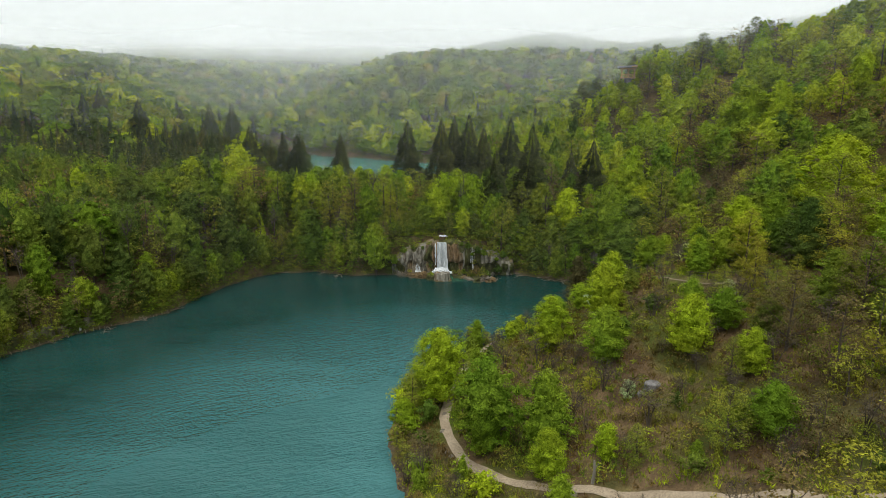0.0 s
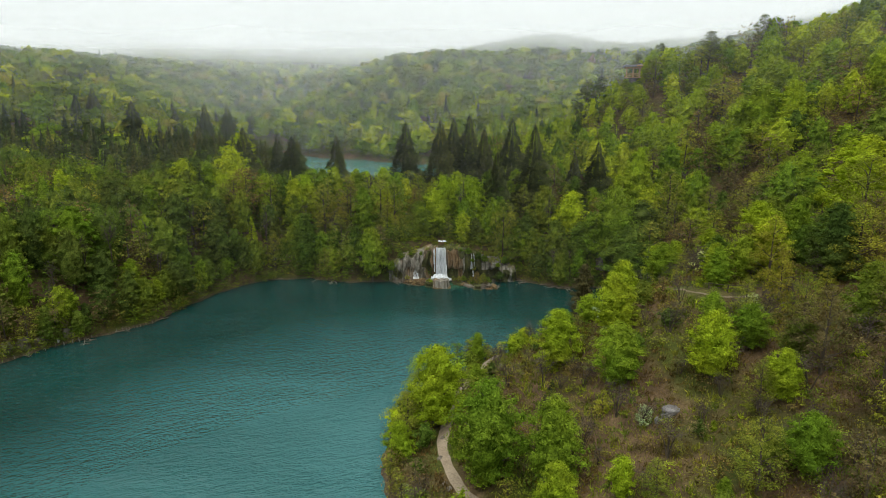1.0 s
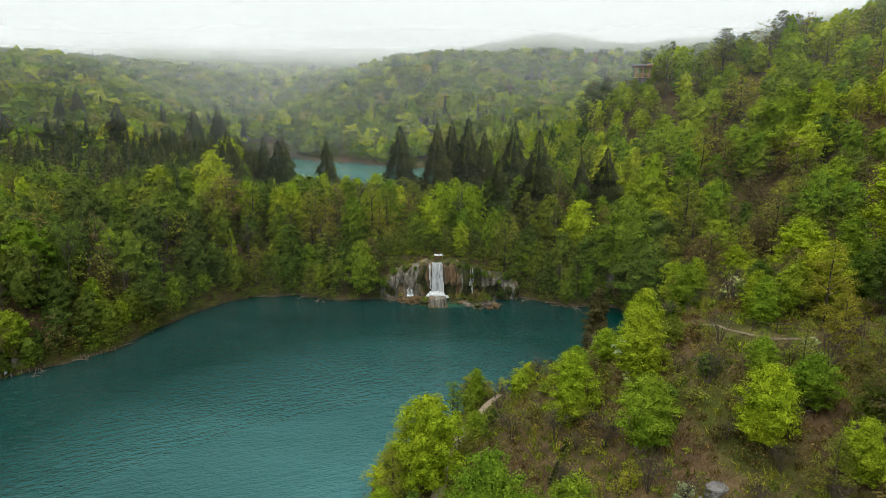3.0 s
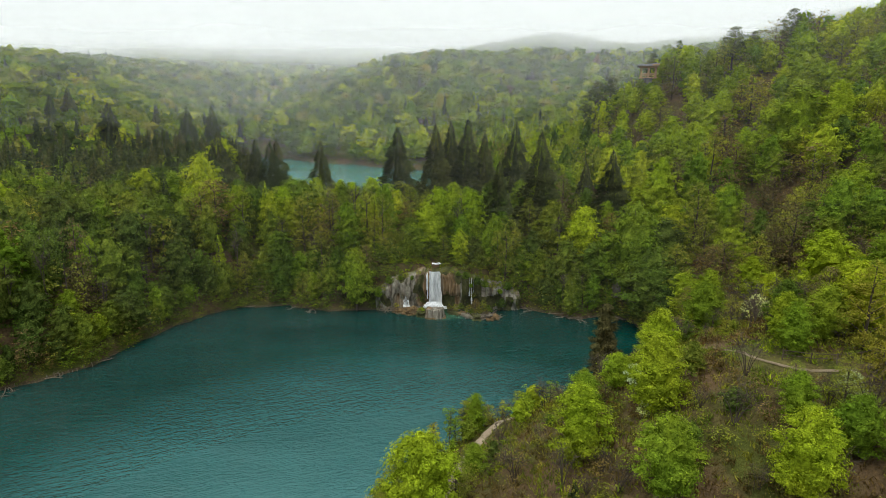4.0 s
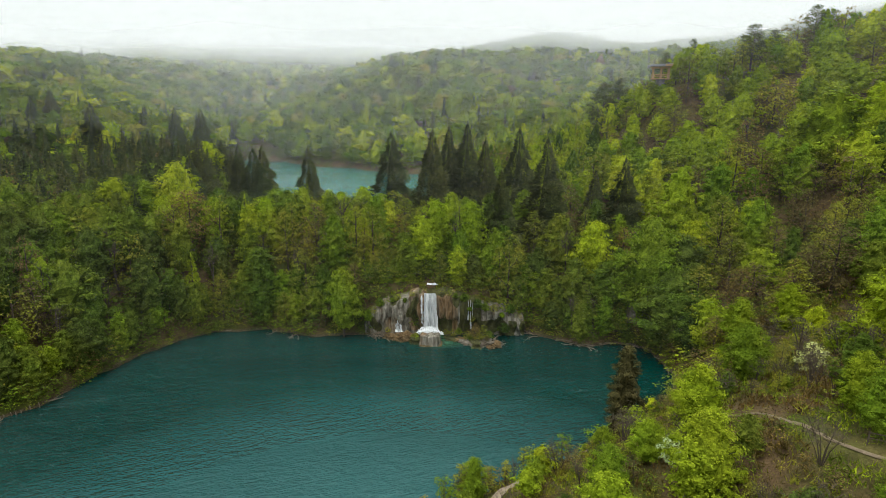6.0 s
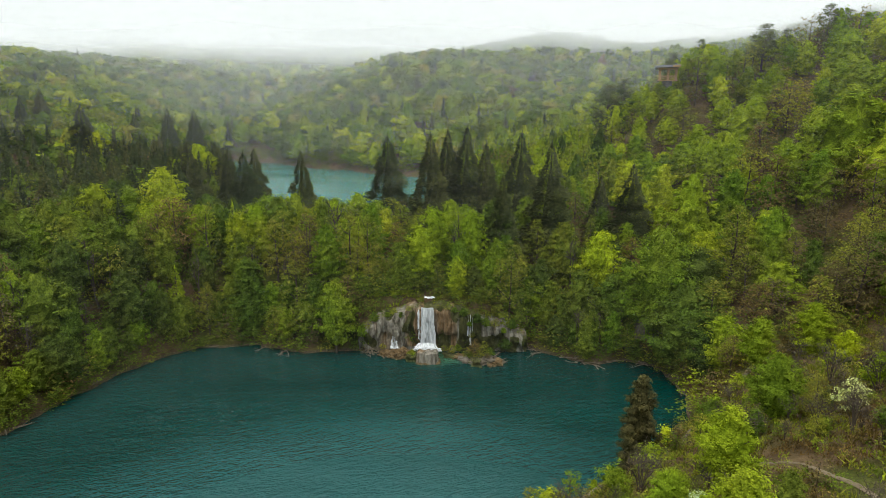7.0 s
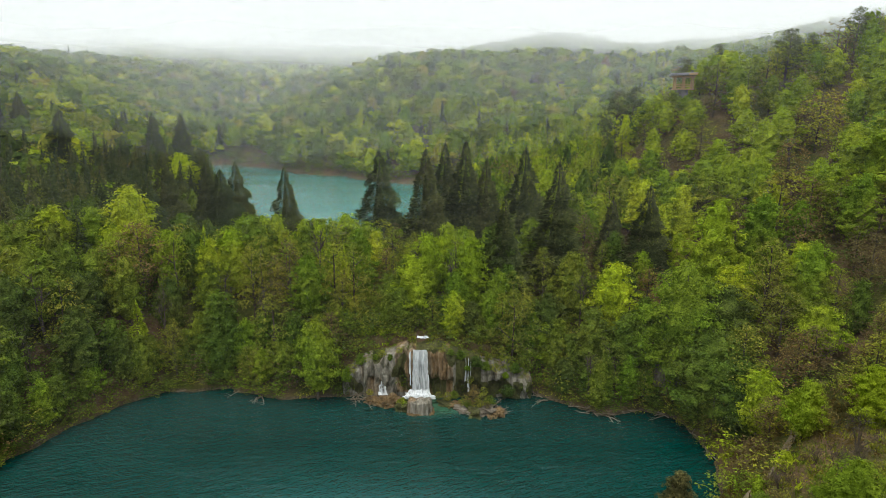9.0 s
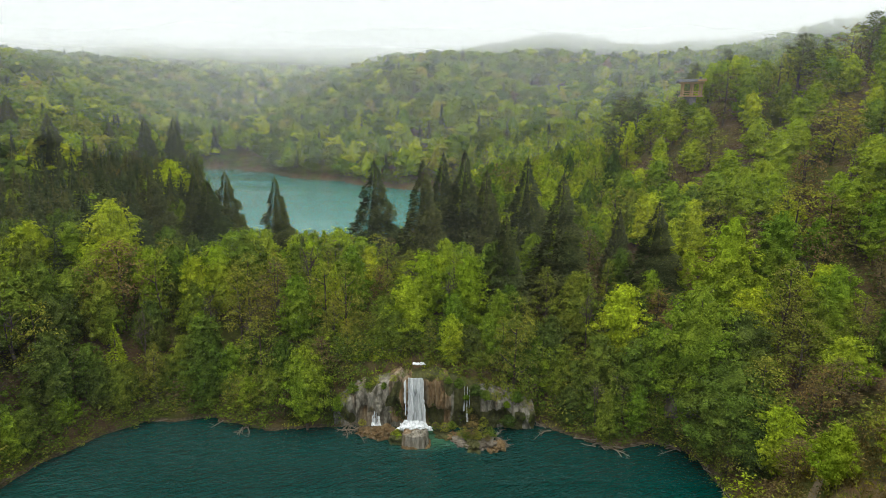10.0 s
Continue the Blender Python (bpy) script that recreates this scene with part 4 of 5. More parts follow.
# trees that stand out, and those nearest to the lake, stand singly; the rest is joined woodland
r = np.random.default_rng(44)
for x, y, h, width, sp in HEROES:
    pool = SPRUCES if sp == "spruce" else NEAR[sp] if y < 100 or (x > 36 and y < 150) else KINDS[sp]
    k = pool[r.integers(0, len(pool))]
    settle(k, x, y, h / k["h"], r.uniform(0, 6.28), width, 0.2)
CENTRE = (8, 112)
order = sorted((w for w in WOODS if w[5] == "mid" and w[4] != "spruce"), key=lambda w: np.hypot(w[0] - CENTRE[0], w[1] - CENTRE[1]))
single = set(map(id, order[:230]))
joined = {"mid": ([], [], []), "far": ([], [], [])}
tones = np.random.default_rng(45)
SLOT = {sp: i for i, sp in enumerate(MIXED)}
PALETTE = [LEAF[sp] for sp in MIXED] + [LEAF["needle"], BARK]
zs = land(np.array([w[0] for w in WOODS]), np.array([w[1] for w in WOODS]))


def join(fine, tris, slot):
    joined[fine][0].append(tris)
    joined[fine][1].append(np.full(len(tris), slot))
    joined[fine][2].append(np.full(len(tris), tones.random() if fine == "mid" else tones.uniform(0.25, 0.75)))


for w, z in zip(WOODS, zs):
    x, y, h, width, sp, fine = w
    turn = r.uniform(0, 6.28)
    if id(w) in single:
        k = NEAR[sp][r.integers(0, 2)] if y < 118 and x > -10 and h > 4.5 else KINDS[sp][r.integers(0, 3)]
        settle(k, x, y, h / k["h"], turn, width, 0.2)
    elif sp == "spruce" and fine == "mid":
        crown, wood = MID_SPRUCE[r.integers(0, 2)]
        join("mid", placed(wood, x, y, z, turn, h / 20, 1), len(MIXED) + 1)
        join("mid", placed(crown, x, y, z, turn, h / 20, width), len(MIXED))
    elif sp == "spruce":
        join("far", placed(FAR_SPRUCE[fine][r.integers(0, 2)], x, y, z, turn, h / 20, width), len(MIXED))
    elif fine in FARS:
        join("far", placed(FARS[fine][sp][r.integers(0, 4)], x, y, z, turn, h / 12, width), SLOT[sp])
    else:
        crown, wood = {"mid": MID, "rear": REAR, "low": LOWS}[fine][sp][r.integers(0, 3)]
        if fine != "low":
            join("mid", placed(wood, x, y, z, turn, h / 12, 1), len(MIXED) + 1)
        join("mid", placed(crown, x, y, z, turn, h / 12, width), SLOT[sp])
for fine, name, text in (("mid", "hillside_woods", "dense mixed spring woodland on the banks and slopes"), ("far", "far_woods", "distant beech and spruce forest on misty hills")):
    tl, wl_, tones_ = joined[fine]
    me = soup(name, np.concatenate(tl), PALETTE, np.concatenate(wl_))
    me.attributes.new("tone", 'FLOAT', 'FACE').data.foreach_set("value", np.concatenate(tones_).astype(np.float32))
    tagged(new(name, me), text, "forest", kind="stuff")
# a brown conifer at the water's edge, and open-crowned pines along the ridge
crown, wood = broadleaf(rng, 13, 2.3, 90, 5200, 0.24, 0.05, 0.22, 18, 0.3, 0.4)
k = {"used": False, "h": 13.0, "ob": tree_thing("larch_tree", "brownish half-bare conifer leaning over the shore", "tree", "", crown, LEAF["rust"], wood, BARK)}
settle(k, 23.8, 102.7, 1.0, 0.4, 1.0, 0.2)
crown, wood = broadleaf(rng, 10, 2.5, 46, 2200, 0.2, 0.3, 0.2, 14, 0.3)
PINE = {"used": False, "h": 10.0, "ob": tree_thing("pine_tree", "dark open-crowned pine on the ridge", "tree", "ridge pines", crown, LEAF["needle"], wood, BARK)}
for x, y, top, w in [(103.4, 213, 71.4, 1.0), (84.8, 208, 65.6, 1.2), (74.2, 222, 63.1, 0.9), (67.6, 225, 59.7, 1.1), (91.3, 210, 64.5, 0.9), (52.8, 235, 51.5, 1.1), (58.8, 240, 53.0, 1.0), (110, 216, 70.5, 0.9)]:
    settle(PINE, x, y, (top - land_at(x, y)) / 10, x, w, 0.3)

# young larches in new leaf on the bank
crown, wood = spruce(rng, 14, 2.5, 2600, 0.46, 0.35, 24, 0.1)
LARCH = {"used": False, "h": 14.0, "ob": tree_thing("larch_tree", "slim young larch in bright new leaf on the bank", "tree", "young larches", crown, LEAF["lime"], wood, BARK)}
for x, y, top, w in [(-45.4, 148.6, 15.5, 1.1), (-38.3, 160.0, 25.5, 0.8), (-13.5, 157.0, 23.0, 0.8), (52.0, 150.0, 24.0, 0.9)]:
    settle(LARCH, x, y, (top - land_at(x, y)) / 14, x, w, 0.2)

# leafless shrubs and young stems on the spur
BARE = []
for v in range(4):
    tw, wood = bare(rng, 4.0, 1.7, 5 + v, 260)
    BARE.append({"used": False, "h": 4.0, "ob": tree_thing("bare_shrub", "leafless grey-brown shrub with many thin stems", "shrub", "bare shrubs on the slope", tw, BARK, wood, BARK, "twig_mass")})
r = np.random.default_rng(60)
gx, gy = scatter(-8, 75, 40, 125, 4.2, 61)
keep = (trail_distance(gx, gy) > 1.6) & (r.random(len(gx)) < 0.7)
for x, y in list(zip(gx[keep], gy[keep]))[:240]:
    if zone(x, y) in ("spur", "shade"):
        settle(BARE[r.integers(0, 4)], x, y, r.uniform(0.45, 1.0), r.uniform(0, 6.28), r.uniform(0.9, 1.3), 0.1)
# standing dead trees
DEAD = []
for v in range(2):
    tw, wood = bare(rng, 11, 1.8, 2, 120)
    DEAD.append({"used": False, "h": 11.0, "ob": tree_thing("dead_tree", "grey-brown leafless dead tree on the bank", "tree", "dead trees on the banks", tw, BARK, wood, BARK, "twig_mass")})
for x, y, h in [(-64, 121, 12), (-67, 117, 11), (-58, 127, 10), (-70, 112, 9), (26.5, 144.5, 9), (30.5, 144.6, 8), (44.5, 135.5, 8), (-2, 160, 13), (33.5, 146, 8), (-49, 146, 9), (19.5, 152, 9), (48, 152, 9), (-66, 124, 13), (-72, 118, 13), (-61, 131, 13), (-55, 137, 12), (-69, 109, 11), (-76, 106, 13), (-52, 143, 12), (-43, 152, 13), (-27, 154, 13), (-35, 157, 13), (-80, 100, 13), (-18, 160, 15), (27, 155, 13), (35, 152, 12), (-57, 144, 14), (-74, 126, 14), (5, 158, 14), (52, 158, 11), (58, 150, 10), (62, 165, 11), (70, 175, 11)]:
    k = DEAD[int(abs(x)) % 2]
    settle(k, x, y, h / 11, x * 3, 1.0, 0.2)

# undergrowth: dead bracken, grass blades and seedlings
r = np.random.default_rng(70)
gx, gy = scatter(-8, 85, 36, 130, 0.5, 71)
keep = np.array([zone(a, b) in ("spur", "shade") or (b > 100 and a > 20) for a, b in zip(gx, gy)]) & (trail_distance(gx, gy) > 0.95) & (r.random(len(gx)) < 0.8)
ex, ey = scatter(-14, 20, 146.9, 152.5, 0.34, 73)          # grass on the ledge above the fall
ex, ey = ex[abs(ex - 0.1) > 1.1], ey[abs(ex - 0.1) > 1.1]
gx, gy = np.concatenate([gx[keep], ex]), np.concatenate([gy[keep], ey])
gz = land(gx, gy)
n = 11
base = np.repeat(np.stack([gx, gy, gz], 1), n, axis=0)
tall = np.repeat(0.3 + 0.7 * r.random(len(gx)) ** 2, n)
p = base + r.normal(size=(len(base), 3)) * np.array([0.26, 0.26, 0.0]) + np.stack([0 * tall, 0 * tall, tall * 0.4], 1)
blade = leaf_tris(r, p, r.normal(size=(len(base), 3)) * np.array([1, 1, 0.5]), tall[:, None] * 0.5, r.normal(size=(len(base), 3)) * 0.5 + np.array([0, 0, 1.0]), 0.16)
patch = wavy(gx, gy, 14, 72) + r.normal(size=len(gx)) * 0.5 + 0.24
patch[-len(ex):] += 0.75
kind = np.select([patch < 0.1, patch < 0.75, patch < 1.3], [0, 1, 2], 3)
tagged(new("undergrowth", soup("undergrowth", blade, [LEAF["litter"], LEAF["olive"], LEAF["mid"], LEAF["lime"]], np.repeat(kind, n))), "brown bracken, grass tufts and seedlings", "undergrowth", kind="stuff")


# ---------------------------------------------------------------- path
def ribbon(name, line, width, mat, lift=0.06):
    pts = np.array(line, float)
    seg = np.linalg.norm(np.diff(pts, axis=0), axis=1)
    s = np.concatenate([[0], np.cumsum(seg)])
    u = np.arange(0, s[-1], 0.6)
    c = np.stack([np.interp(u, s, pts[:, 0]), np.interp(u, s, pts[:, 1])], 1)
    for _ in range(6):
        c[1:-1] = (c[:-2] + 2 * c[1:-1] + c[2:]) / 4
    way = np.gradient(c, axis=0)
    way /= np.linalg.norm(way, axis=1, keepdims=True)
    side = np.stack([-way[:, 1], way[:, 0]], 1)
    rr = np.random.default_rng(5)
    half = width / 2 * (1 + 0.16 * wavy(u, u * 0, 7, 6) + rr.uniform(-0.06, 0.06, len(u)))
    rows = []
    mid_z = land(c[:, 0], c[:, 1])
    for f in np.linspace(-1, 1, 7):
        q = c + side * (half * f)[:, None]
        g = land(q[:, 0], q[:, 1])
        rows.append(np.stack([q[:, 0], q[:, 1], np.maximum(g, g * 0.5 + mid_z * 0.5) + lift * (1.5 - abs(f) ** 2)], 1))
    v = np.stack(rows, 1)
    i = np.arange(v.shape[0] * 7).reshape(-1, 7)
    f = np.stack([i[:-1, :-1], i[:-1, 1:], i[1:, 1:], i[1:, :-1]], 2).reshape(-1, 4)
    return mesh_from(name, v.reshape(-1, 3), f[:, ::-1], [mat], smooth=True)


for line, width, mat in zip(TRAILS, (1.15, 0.8, 0.36), (PATH, TRAIL, TRAIL)):
    tagged(new("path", ribbon("path", line, width, mat)), "pale beaten gravel footpath along the slope", "path", kind="structure")


# ---------------------------------------------------------------- rocks and falls
def boulder(rng, size, detail=3, ribs=0.0, rough=0.22):
    """A weathered rock; ribs: vertical flutes of tufa."""
    bm = bmesh.new()
    bmesh.ops.create_icosphere(bm, subdivisions=detail, radius=1.0)
    off = Vector(rng.uniform(-50, 50, 3))
    for v in bm.verts:
        d = v.co.normalized()
        box = max(abs(d.x), abs(d.y), abs(d.z)) ** -0.55
        k = box * (1 + rough * noise.noise(d * 1.7 + off) + rough * 0.5 * noise.noise(d * 4.5 + off))
        if ribs:
            a = math.atan2(d.y, d.x)
            k *= 1 + ribs * (abs(sin(a * 5.5 + off.x + noise.noise(d * 2 + off))) - 0.5) * (1 - abs(d.z) ** 3)
        v.co = Vector((d.x * size[0], d.y * size[1], d.z * size[2])) * k
    me = bpy.data.meshes.new("rock")
    bm.to_mesh(me)
    bm.free()
    return me


def stone(x, y, z, size, mat, label, detail=3, ribs=0.0, turn=0.0, name="rock", rough=0.22):
    me = boulder(rng, size, detail, ribs, rough)
    me.materials.append(mat)
    ob = tagged(new(name, me), label, "rock")
    ob.matrix_world = pose(x, y, z, rz=turn)
    return ob


CREST_X = [-12.5, -9, -5, -2.2, -0.5, 1.3, 2.2, 5, 7, 10, 13.5, 18]
CREST_Z = [3.5, 6.2, 7.4, 8.2, 7.9, 7.9, 8.4, 8.1, 7.2, 5.8, 5.3, 3.0]


def tufa_face(x0, x1):
    """The cliff of lime drapes: fluted, bulging above and undercut below, with a lip running back into the hill."""
    cols, rows, seed = int((x1 - x0) / 0.13), 50, 5.0
    v = []
    for j in range(rows + 3):
        for i in range(cols + 1):
            x = x0 + (x1 - x0) * i / cols
            crest = float(np.interp(x, CREST_X, CREST_Z)) + 0.5 * noise.noise((x * 0.5, seed, 0)) + 0.3 * noise.noise((x * 1.9, seed, 3))
            u = max(0, j - 2) / rows
            z = crest - crest * u
            edge = 0.42 * crest + 1.8 * noise.noise((x * 0.45, seed, 7)) + 1.1 * noise.noise((x * 1.5, seed, 9))
            out = 0.95 / (1 + math.exp(-(z - edge) * 3.5))
            warp = 0.6 * noise.noise((x * 0.4, z * 0.35, seed))
            flute = 0.8 * abs(noise.noise((x * 0.9 + warp, z * 0.13, seed + 1))) + 0.45 * abs(noise.noise((x * 2.3 + warp, z * 0.2, seed + 2)))
            deep = 0.8 * noise.noise((x * 0.28, 3.0, seed + 6)) - 0.9 * math.exp(-((x - 0.1) / 1.3) ** 4)
            out += 0.8 + deep - flute * 1.15 + 0.14 * noise.noise((x * 3, z * 2.2, seed + 4)) - 0.5 * max(0, 0.12 - u) / 0.12
            v.append((x, 147.8 - out + (2 - j) * 1.3 * (j < 2), z + 0.25 * (2 - j) * (j < 2)))
    i = np.arange((rows + 3) * (cols + 1)).reshape(rows + 3, cols + 1)
    f = np.stack([i[:-1, :-1], i[1:, :-1], i[1:, 1:], i[:-1, 1:]], 2).reshape(-1, 4)
    mid = np.array(v)[f].mean(axis=1)
    wet = np.array([noise.noise((p[0] * 0.5, p[2] * 0.3, 30.0)) for p in mid])
    seep = (np.abs(mid[:, 0] - 0.6) < 4.6) & (mid[:, 2] > 0.8)
    green = (wet > 0.16) | (np.abs(mid[:, 0] - 7.6) < 2.0) | ((mid[:, 2] < 3.2) & (mid[:, 0] > 1.2) & (wet > -0.12))
    return mesh_from("tufa_cliff", v, f, [TUFA, TUFA_OCHRE, MOSS], np.where(green, 2, np.where(seep, 1, 0)), smooth=True)


tagged(new("tufa_cliff", tufa_face(-12.5, 18.0)), "grey and ochre tufa cliff with hanging drapes and moss", "cliff")
tl, wl_ = [], []
r = np.random.default_rng(81)
for x in np.arange(-12.2, 17.8, 0.36):                    # herbs and low shoots hanging over the crest
    if abs(x - 0.1) > 1.35:
        sp = r.choice(("olive", "mid", "fresh", "deep"), p=(0.35, 0.3, 0.15, 0.2))
        y = r.uniform(146.7, 149.6)
        z = float(np.interp(x, CREST_X, CREST_Z)) - 0.05 + 0.2 * max(0, y - 147.5)
        tl.append(placed(LOWS[sp][r.integers(0, 3)][0], x, y, z, r.uniform(0, 6.28), r.uniform(0.4, 1.2) / 12, r.uniform(1.6, 2.6)))
        wl_.append(np.full(len(tl[-1]), SLOT[sp]))
tagged(new("crest_growth", soup("crest_growth", np.concatenate(tl), PALETTE, np.concatenate(wl_))), "herbs and low shoots hanging over the cliff crest", "undergrowth", kind="stuff")
stone(38.5, 144.6, 5.5, (2.0, 1.2, 1.8), ROCK, "pale rock outcrop above the shore", 3, 0.3)
def tufa_stump(rx, ry, foot, top, flutes, seed):
    """A block of lime deposit: squarish, fluted down its sides, uneven on top."""
    cols, rows = 96, 16
    v = []
    for j in range(rows + 5):
        for i in range(cols):
            a = 2 * pi * i / cols
            sq = (abs(cos(a)) ** 3.4 + abs(sin(a)) ** 3.4) ** (-1 / 3.4)
            q = Vector((cos(a) * 1.6, sin(a) * 1.6, seed))
            crest = top + 0.3 * noise.noise(q * 1.1) + 0.14 * noise.noise(q * 4)
            u = max(0, j - 4) / rows
            z = crest - (crest - foot) * u
            groove = flutes * (0.9 * abs(noise.noise((a * 4.2, z * 0.25, seed))) + 0.6 * abs(noise.noise((a * 11, z * 0.4, seed + 3))))
            k = sq * (1 + 0.1 * noise.noise(q) + 0.1 * u - groove + 0.03 * noise.noise((a * 6, z * 3, seed)))
            if j < 4:
                k *= 0.02 + 0.235 * j
                z += 0.12 * noise.noise((cos(a) * k * 3, sin(a) * k * 3, seed)) + 0.05
            v.append((k * rx * cos(a), k * ry * sin(a), z))
    i = np.arange((rows + 5) * cols).reshape(rows + 5, cols)
    n = np.roll(i, -1, axis=1)
    f = np.stack([i[:-1], i[1:], n[1:], n[:-1]], 2).reshape(-1, 4)
    return v, f


block = tagged(new("tufa_block"), "fluted tufa block standing in the water under the fall", "rock")
body = part("body", mesh_from("body", *tufa_stump(1.95, 1.3, -0.5, 1.85, 0.35, 3.0), [TUFA], smooth=True), block)
rim = part("rim", mesh_from("rim", *tufa_stump(2.3, 1.6, -0.5, 0.14, 0.2, 8.0), [OCHRE], smooth=True), block, "pale wet tufa rim at the water line")
for o in (body, rim):
    o.location = (0.1, 142.5, 0)
stone(-2.7, 142.9, 0.4, (1.0, 0.9, 1.1), MOSS, "mossy lump beside the tufa block", 4, 0.0, 0, "rock", 0.5)
for x, y, sx, sz in [(-5.6, 144.9, 1.3, 0.8), (-3.6, 144.6, 1.1, 0.7), (-7.4, 145.3, 1.1, 0.5), (-4.6, 144.0, 0.8, 0.4), (-6.4, 144.4, 0.7, 0.4), (-4.4, 145.2, 1.0, 1.0)]:
    stone(x, y, 0.25, (sx, 0.9, sz), OCHRE, "rust-coloured wet rock below the cliff", 4, 0.0, x * 20, "rock", 0.55)
for x, y, sx, sz, m in [(8.6, 142.9, 2.2, 1.2, MOSS), (10.7, 142.3, 1.3, 1.1, ROCK), (11.9, 141.8, 0.9, 0.8, OCHRE), (6.8, 143.3, 1.1, 0.5, ROCK), (7.4, 142.3, 0.6, 0.4, ROCK), (4.3, 144.9, 1.5, 0.4, MOSS), (9.7, 141.9, 0.9, 0.7, ROCK), (12.4, 142.5, 0.8, 0.6, ROCK), (11.2, 141.5, 0.6, 0.4, OCHRE), (5.6, 144.6, 0.9, 0.4, OCHRE)]:
    stone(x, y, 0.1, (sx, 1.1, sz * 0.8), m, "weathered rock of a small islet by the fall", 4, 0.2, x * 31, "rock", 0.55)
for x, y, z, h, w, sp in [(8.3, 143.2, 0.9, 2.4, 1.9, "bud"), (9.8, 142.9, 0.8, 2.2, 1.9, "olive"), (7.0, 143.5, 0.5, 1.8, 2.0, "olive"), (-2.6, 143.1, 0.9, 1.1, 2.0, "mid"), (4.4, 145.2, 0.4, 1.6, 1.9, "olive"), (11.0, 143.4, 0.6, 1.8, 1.8, "mid"),
                          (-9.6, 147.0, 5.6, 1.6, 2.2, "mid"), (-6.2, 146.9, 7.0, 1.2, 2.4, "olive"), (-3.4, 146.6, 7.8, 1.0, 2.4, "olive"), (3.4, 146.6, 8.0, 1.0, 2.4, "olive"), (6.4, 146.4, 6.9, 1.7, 2.0, "mid"), (8.8, 146.6, 5.6, 2.0, 2.0, "deep"),
                          (12.0, 146.6, 4.9, 1.5, 2.2, "olive"), (15.2, 146.8, 4.6, 1.8, 2.0, "mid"), (7.9, 146.0, 3.0, 1.4, 1.8, "olive"), (-11.8, 146.8, 2.6, 2.6, 1.6, "fresh"), (-8.0, 146.0, 0.8, 1.1, 2.2, "olive"), (10.2, 145.9, 1.0, 1.6, 1.8, "olive"), (16.8, 147.0, 1.2, 2.2, 1.6, "deep"),
                          (8.9, 142.6, 0.7, 1.5, 2.2, "olive"), (10.6, 142.2, 0.8, 1.1, 2.0, "bud"), (7.6, 142.9, 0.5, 1.3, 2.0, "mid"), (-2.3, 142.5, 0.9, 0.8, 2.2, "fresh"), (-3.1, 142.8, 0.9, 0.9, 2.0, "mid"), (5.4, 145.6, 0.6, 1.4, 2.0, "mid"), (3.0, 145.6, 0.6, 1.2, 2.0, "olive"),
                          (-4.8, 146.4, 6.6, 1.1, 2.0, "mid"), (-10.6, 146.6, 4.2, 1.6, 2.0, "olive"), (4.8, 146.4, 7.6, 1.1, 2.2, "mid"), (7.5, 146.0, 5.2, 1.0, 2.0, "fresh"), (10.4, 146.2, 5.2, 1.6, 2.2, "mid"), (13.6, 146.4, 3.8, 1.2, 1.8, "fresh"), (8.6, 145.9, 1.0, 2.0, 1.8, "bud"), (14.0, 146.2, 0.8, 2.2, 1.7, "deep"), (-7.2, 146.6, 6.6, 1.0, 2.2, "mid")]:
    k = KINDS[sp][1]
    keep = k["ob"].scale.copy()
    k["ob"].scale = (1, 1, 1)
    bush = copy_thing(k["ob"], Matrix.LocRotScale((x, y, z), Euler((0, 0, x)), (h / 12 * w, h / 12 * w, h / 12)))
    k["ob"].scale = keep
    bush.name = "shrub"
    tagged(bush, "small leafy shrub rooted on wet tufa", "shrub", "shrubs on the tufa")
stone(23.1, 60.9, land_at(23.1, 60.9) - 0.25, (1.0, 0.7, 0.75), STONE, "grey limestone boulder on the slope", 4, 0.0, 20)
stone(21.7, 60.5, land_at(21.7, 60.5) - 0.05, (0.5, 0.4, 0.4), STONE, "small grey limestone boulder", 3, 0.0, 60)
r = np.random.default_rng(90)
for x, y in [(-73, 97), (-71.5, 100), (-70, 102.3), (-68.5, 104.5), (-75, 93.5), (-66, 108.2), (-64, 110)]:
    stone(x - 1.0, y + 0.8, 0.9, (r.uniform(0.8, 1.4), 0.9, r.uniform(1.0, 1.9)), r.choice([MOSS, ROCK]), "mossy tufa knob on the lake shore", 3, 0.25, x * 9)

fall = tagged(new("waterfall"), "white waterfall pouring over a tufa cliff into the lake", "waterfall")


def water_strand(rng, x0, x1, y, top, foot, throw, cols, rows, wave=0.12):
    zz, xx = np.meshgrid(np.linspace(0, 1, rows), np.linspace(0, 1, cols), indexing="ij")
    wob = np.array([rng.uniform(-0.16, 0.16) for _ in range(cols)])
    px = x0 + (x1 - x0) * xx * (1 + 0.3 * zz) + wob[None, :] * zz * 0.9 + rng.normal(size=zz.shape) * 0.035
    py = y - throw * np.sqrt(zz + 0.02) + wob[None, :] * 1.2
    ends = rng.uniform(0, 0.1, cols) * (top - foot)
    pz = top + wave * np.sin(xx * 9) - (top - foot + ends[None, :]) * zz
    pz[0] += 0.05
    v = np.stack([px, py, pz], 2).reshape(-1, 3)
    i = np.arange(rows * cols).reshape(rows, cols)
    f = np.stack([i[:-1, :-1], i[:-1, 1:], i[1:, 1:], i[1:, :-1]], 2).reshape(-1, 4)
    return mesh_from("strand", v, f, [FOAM], smooth=True)


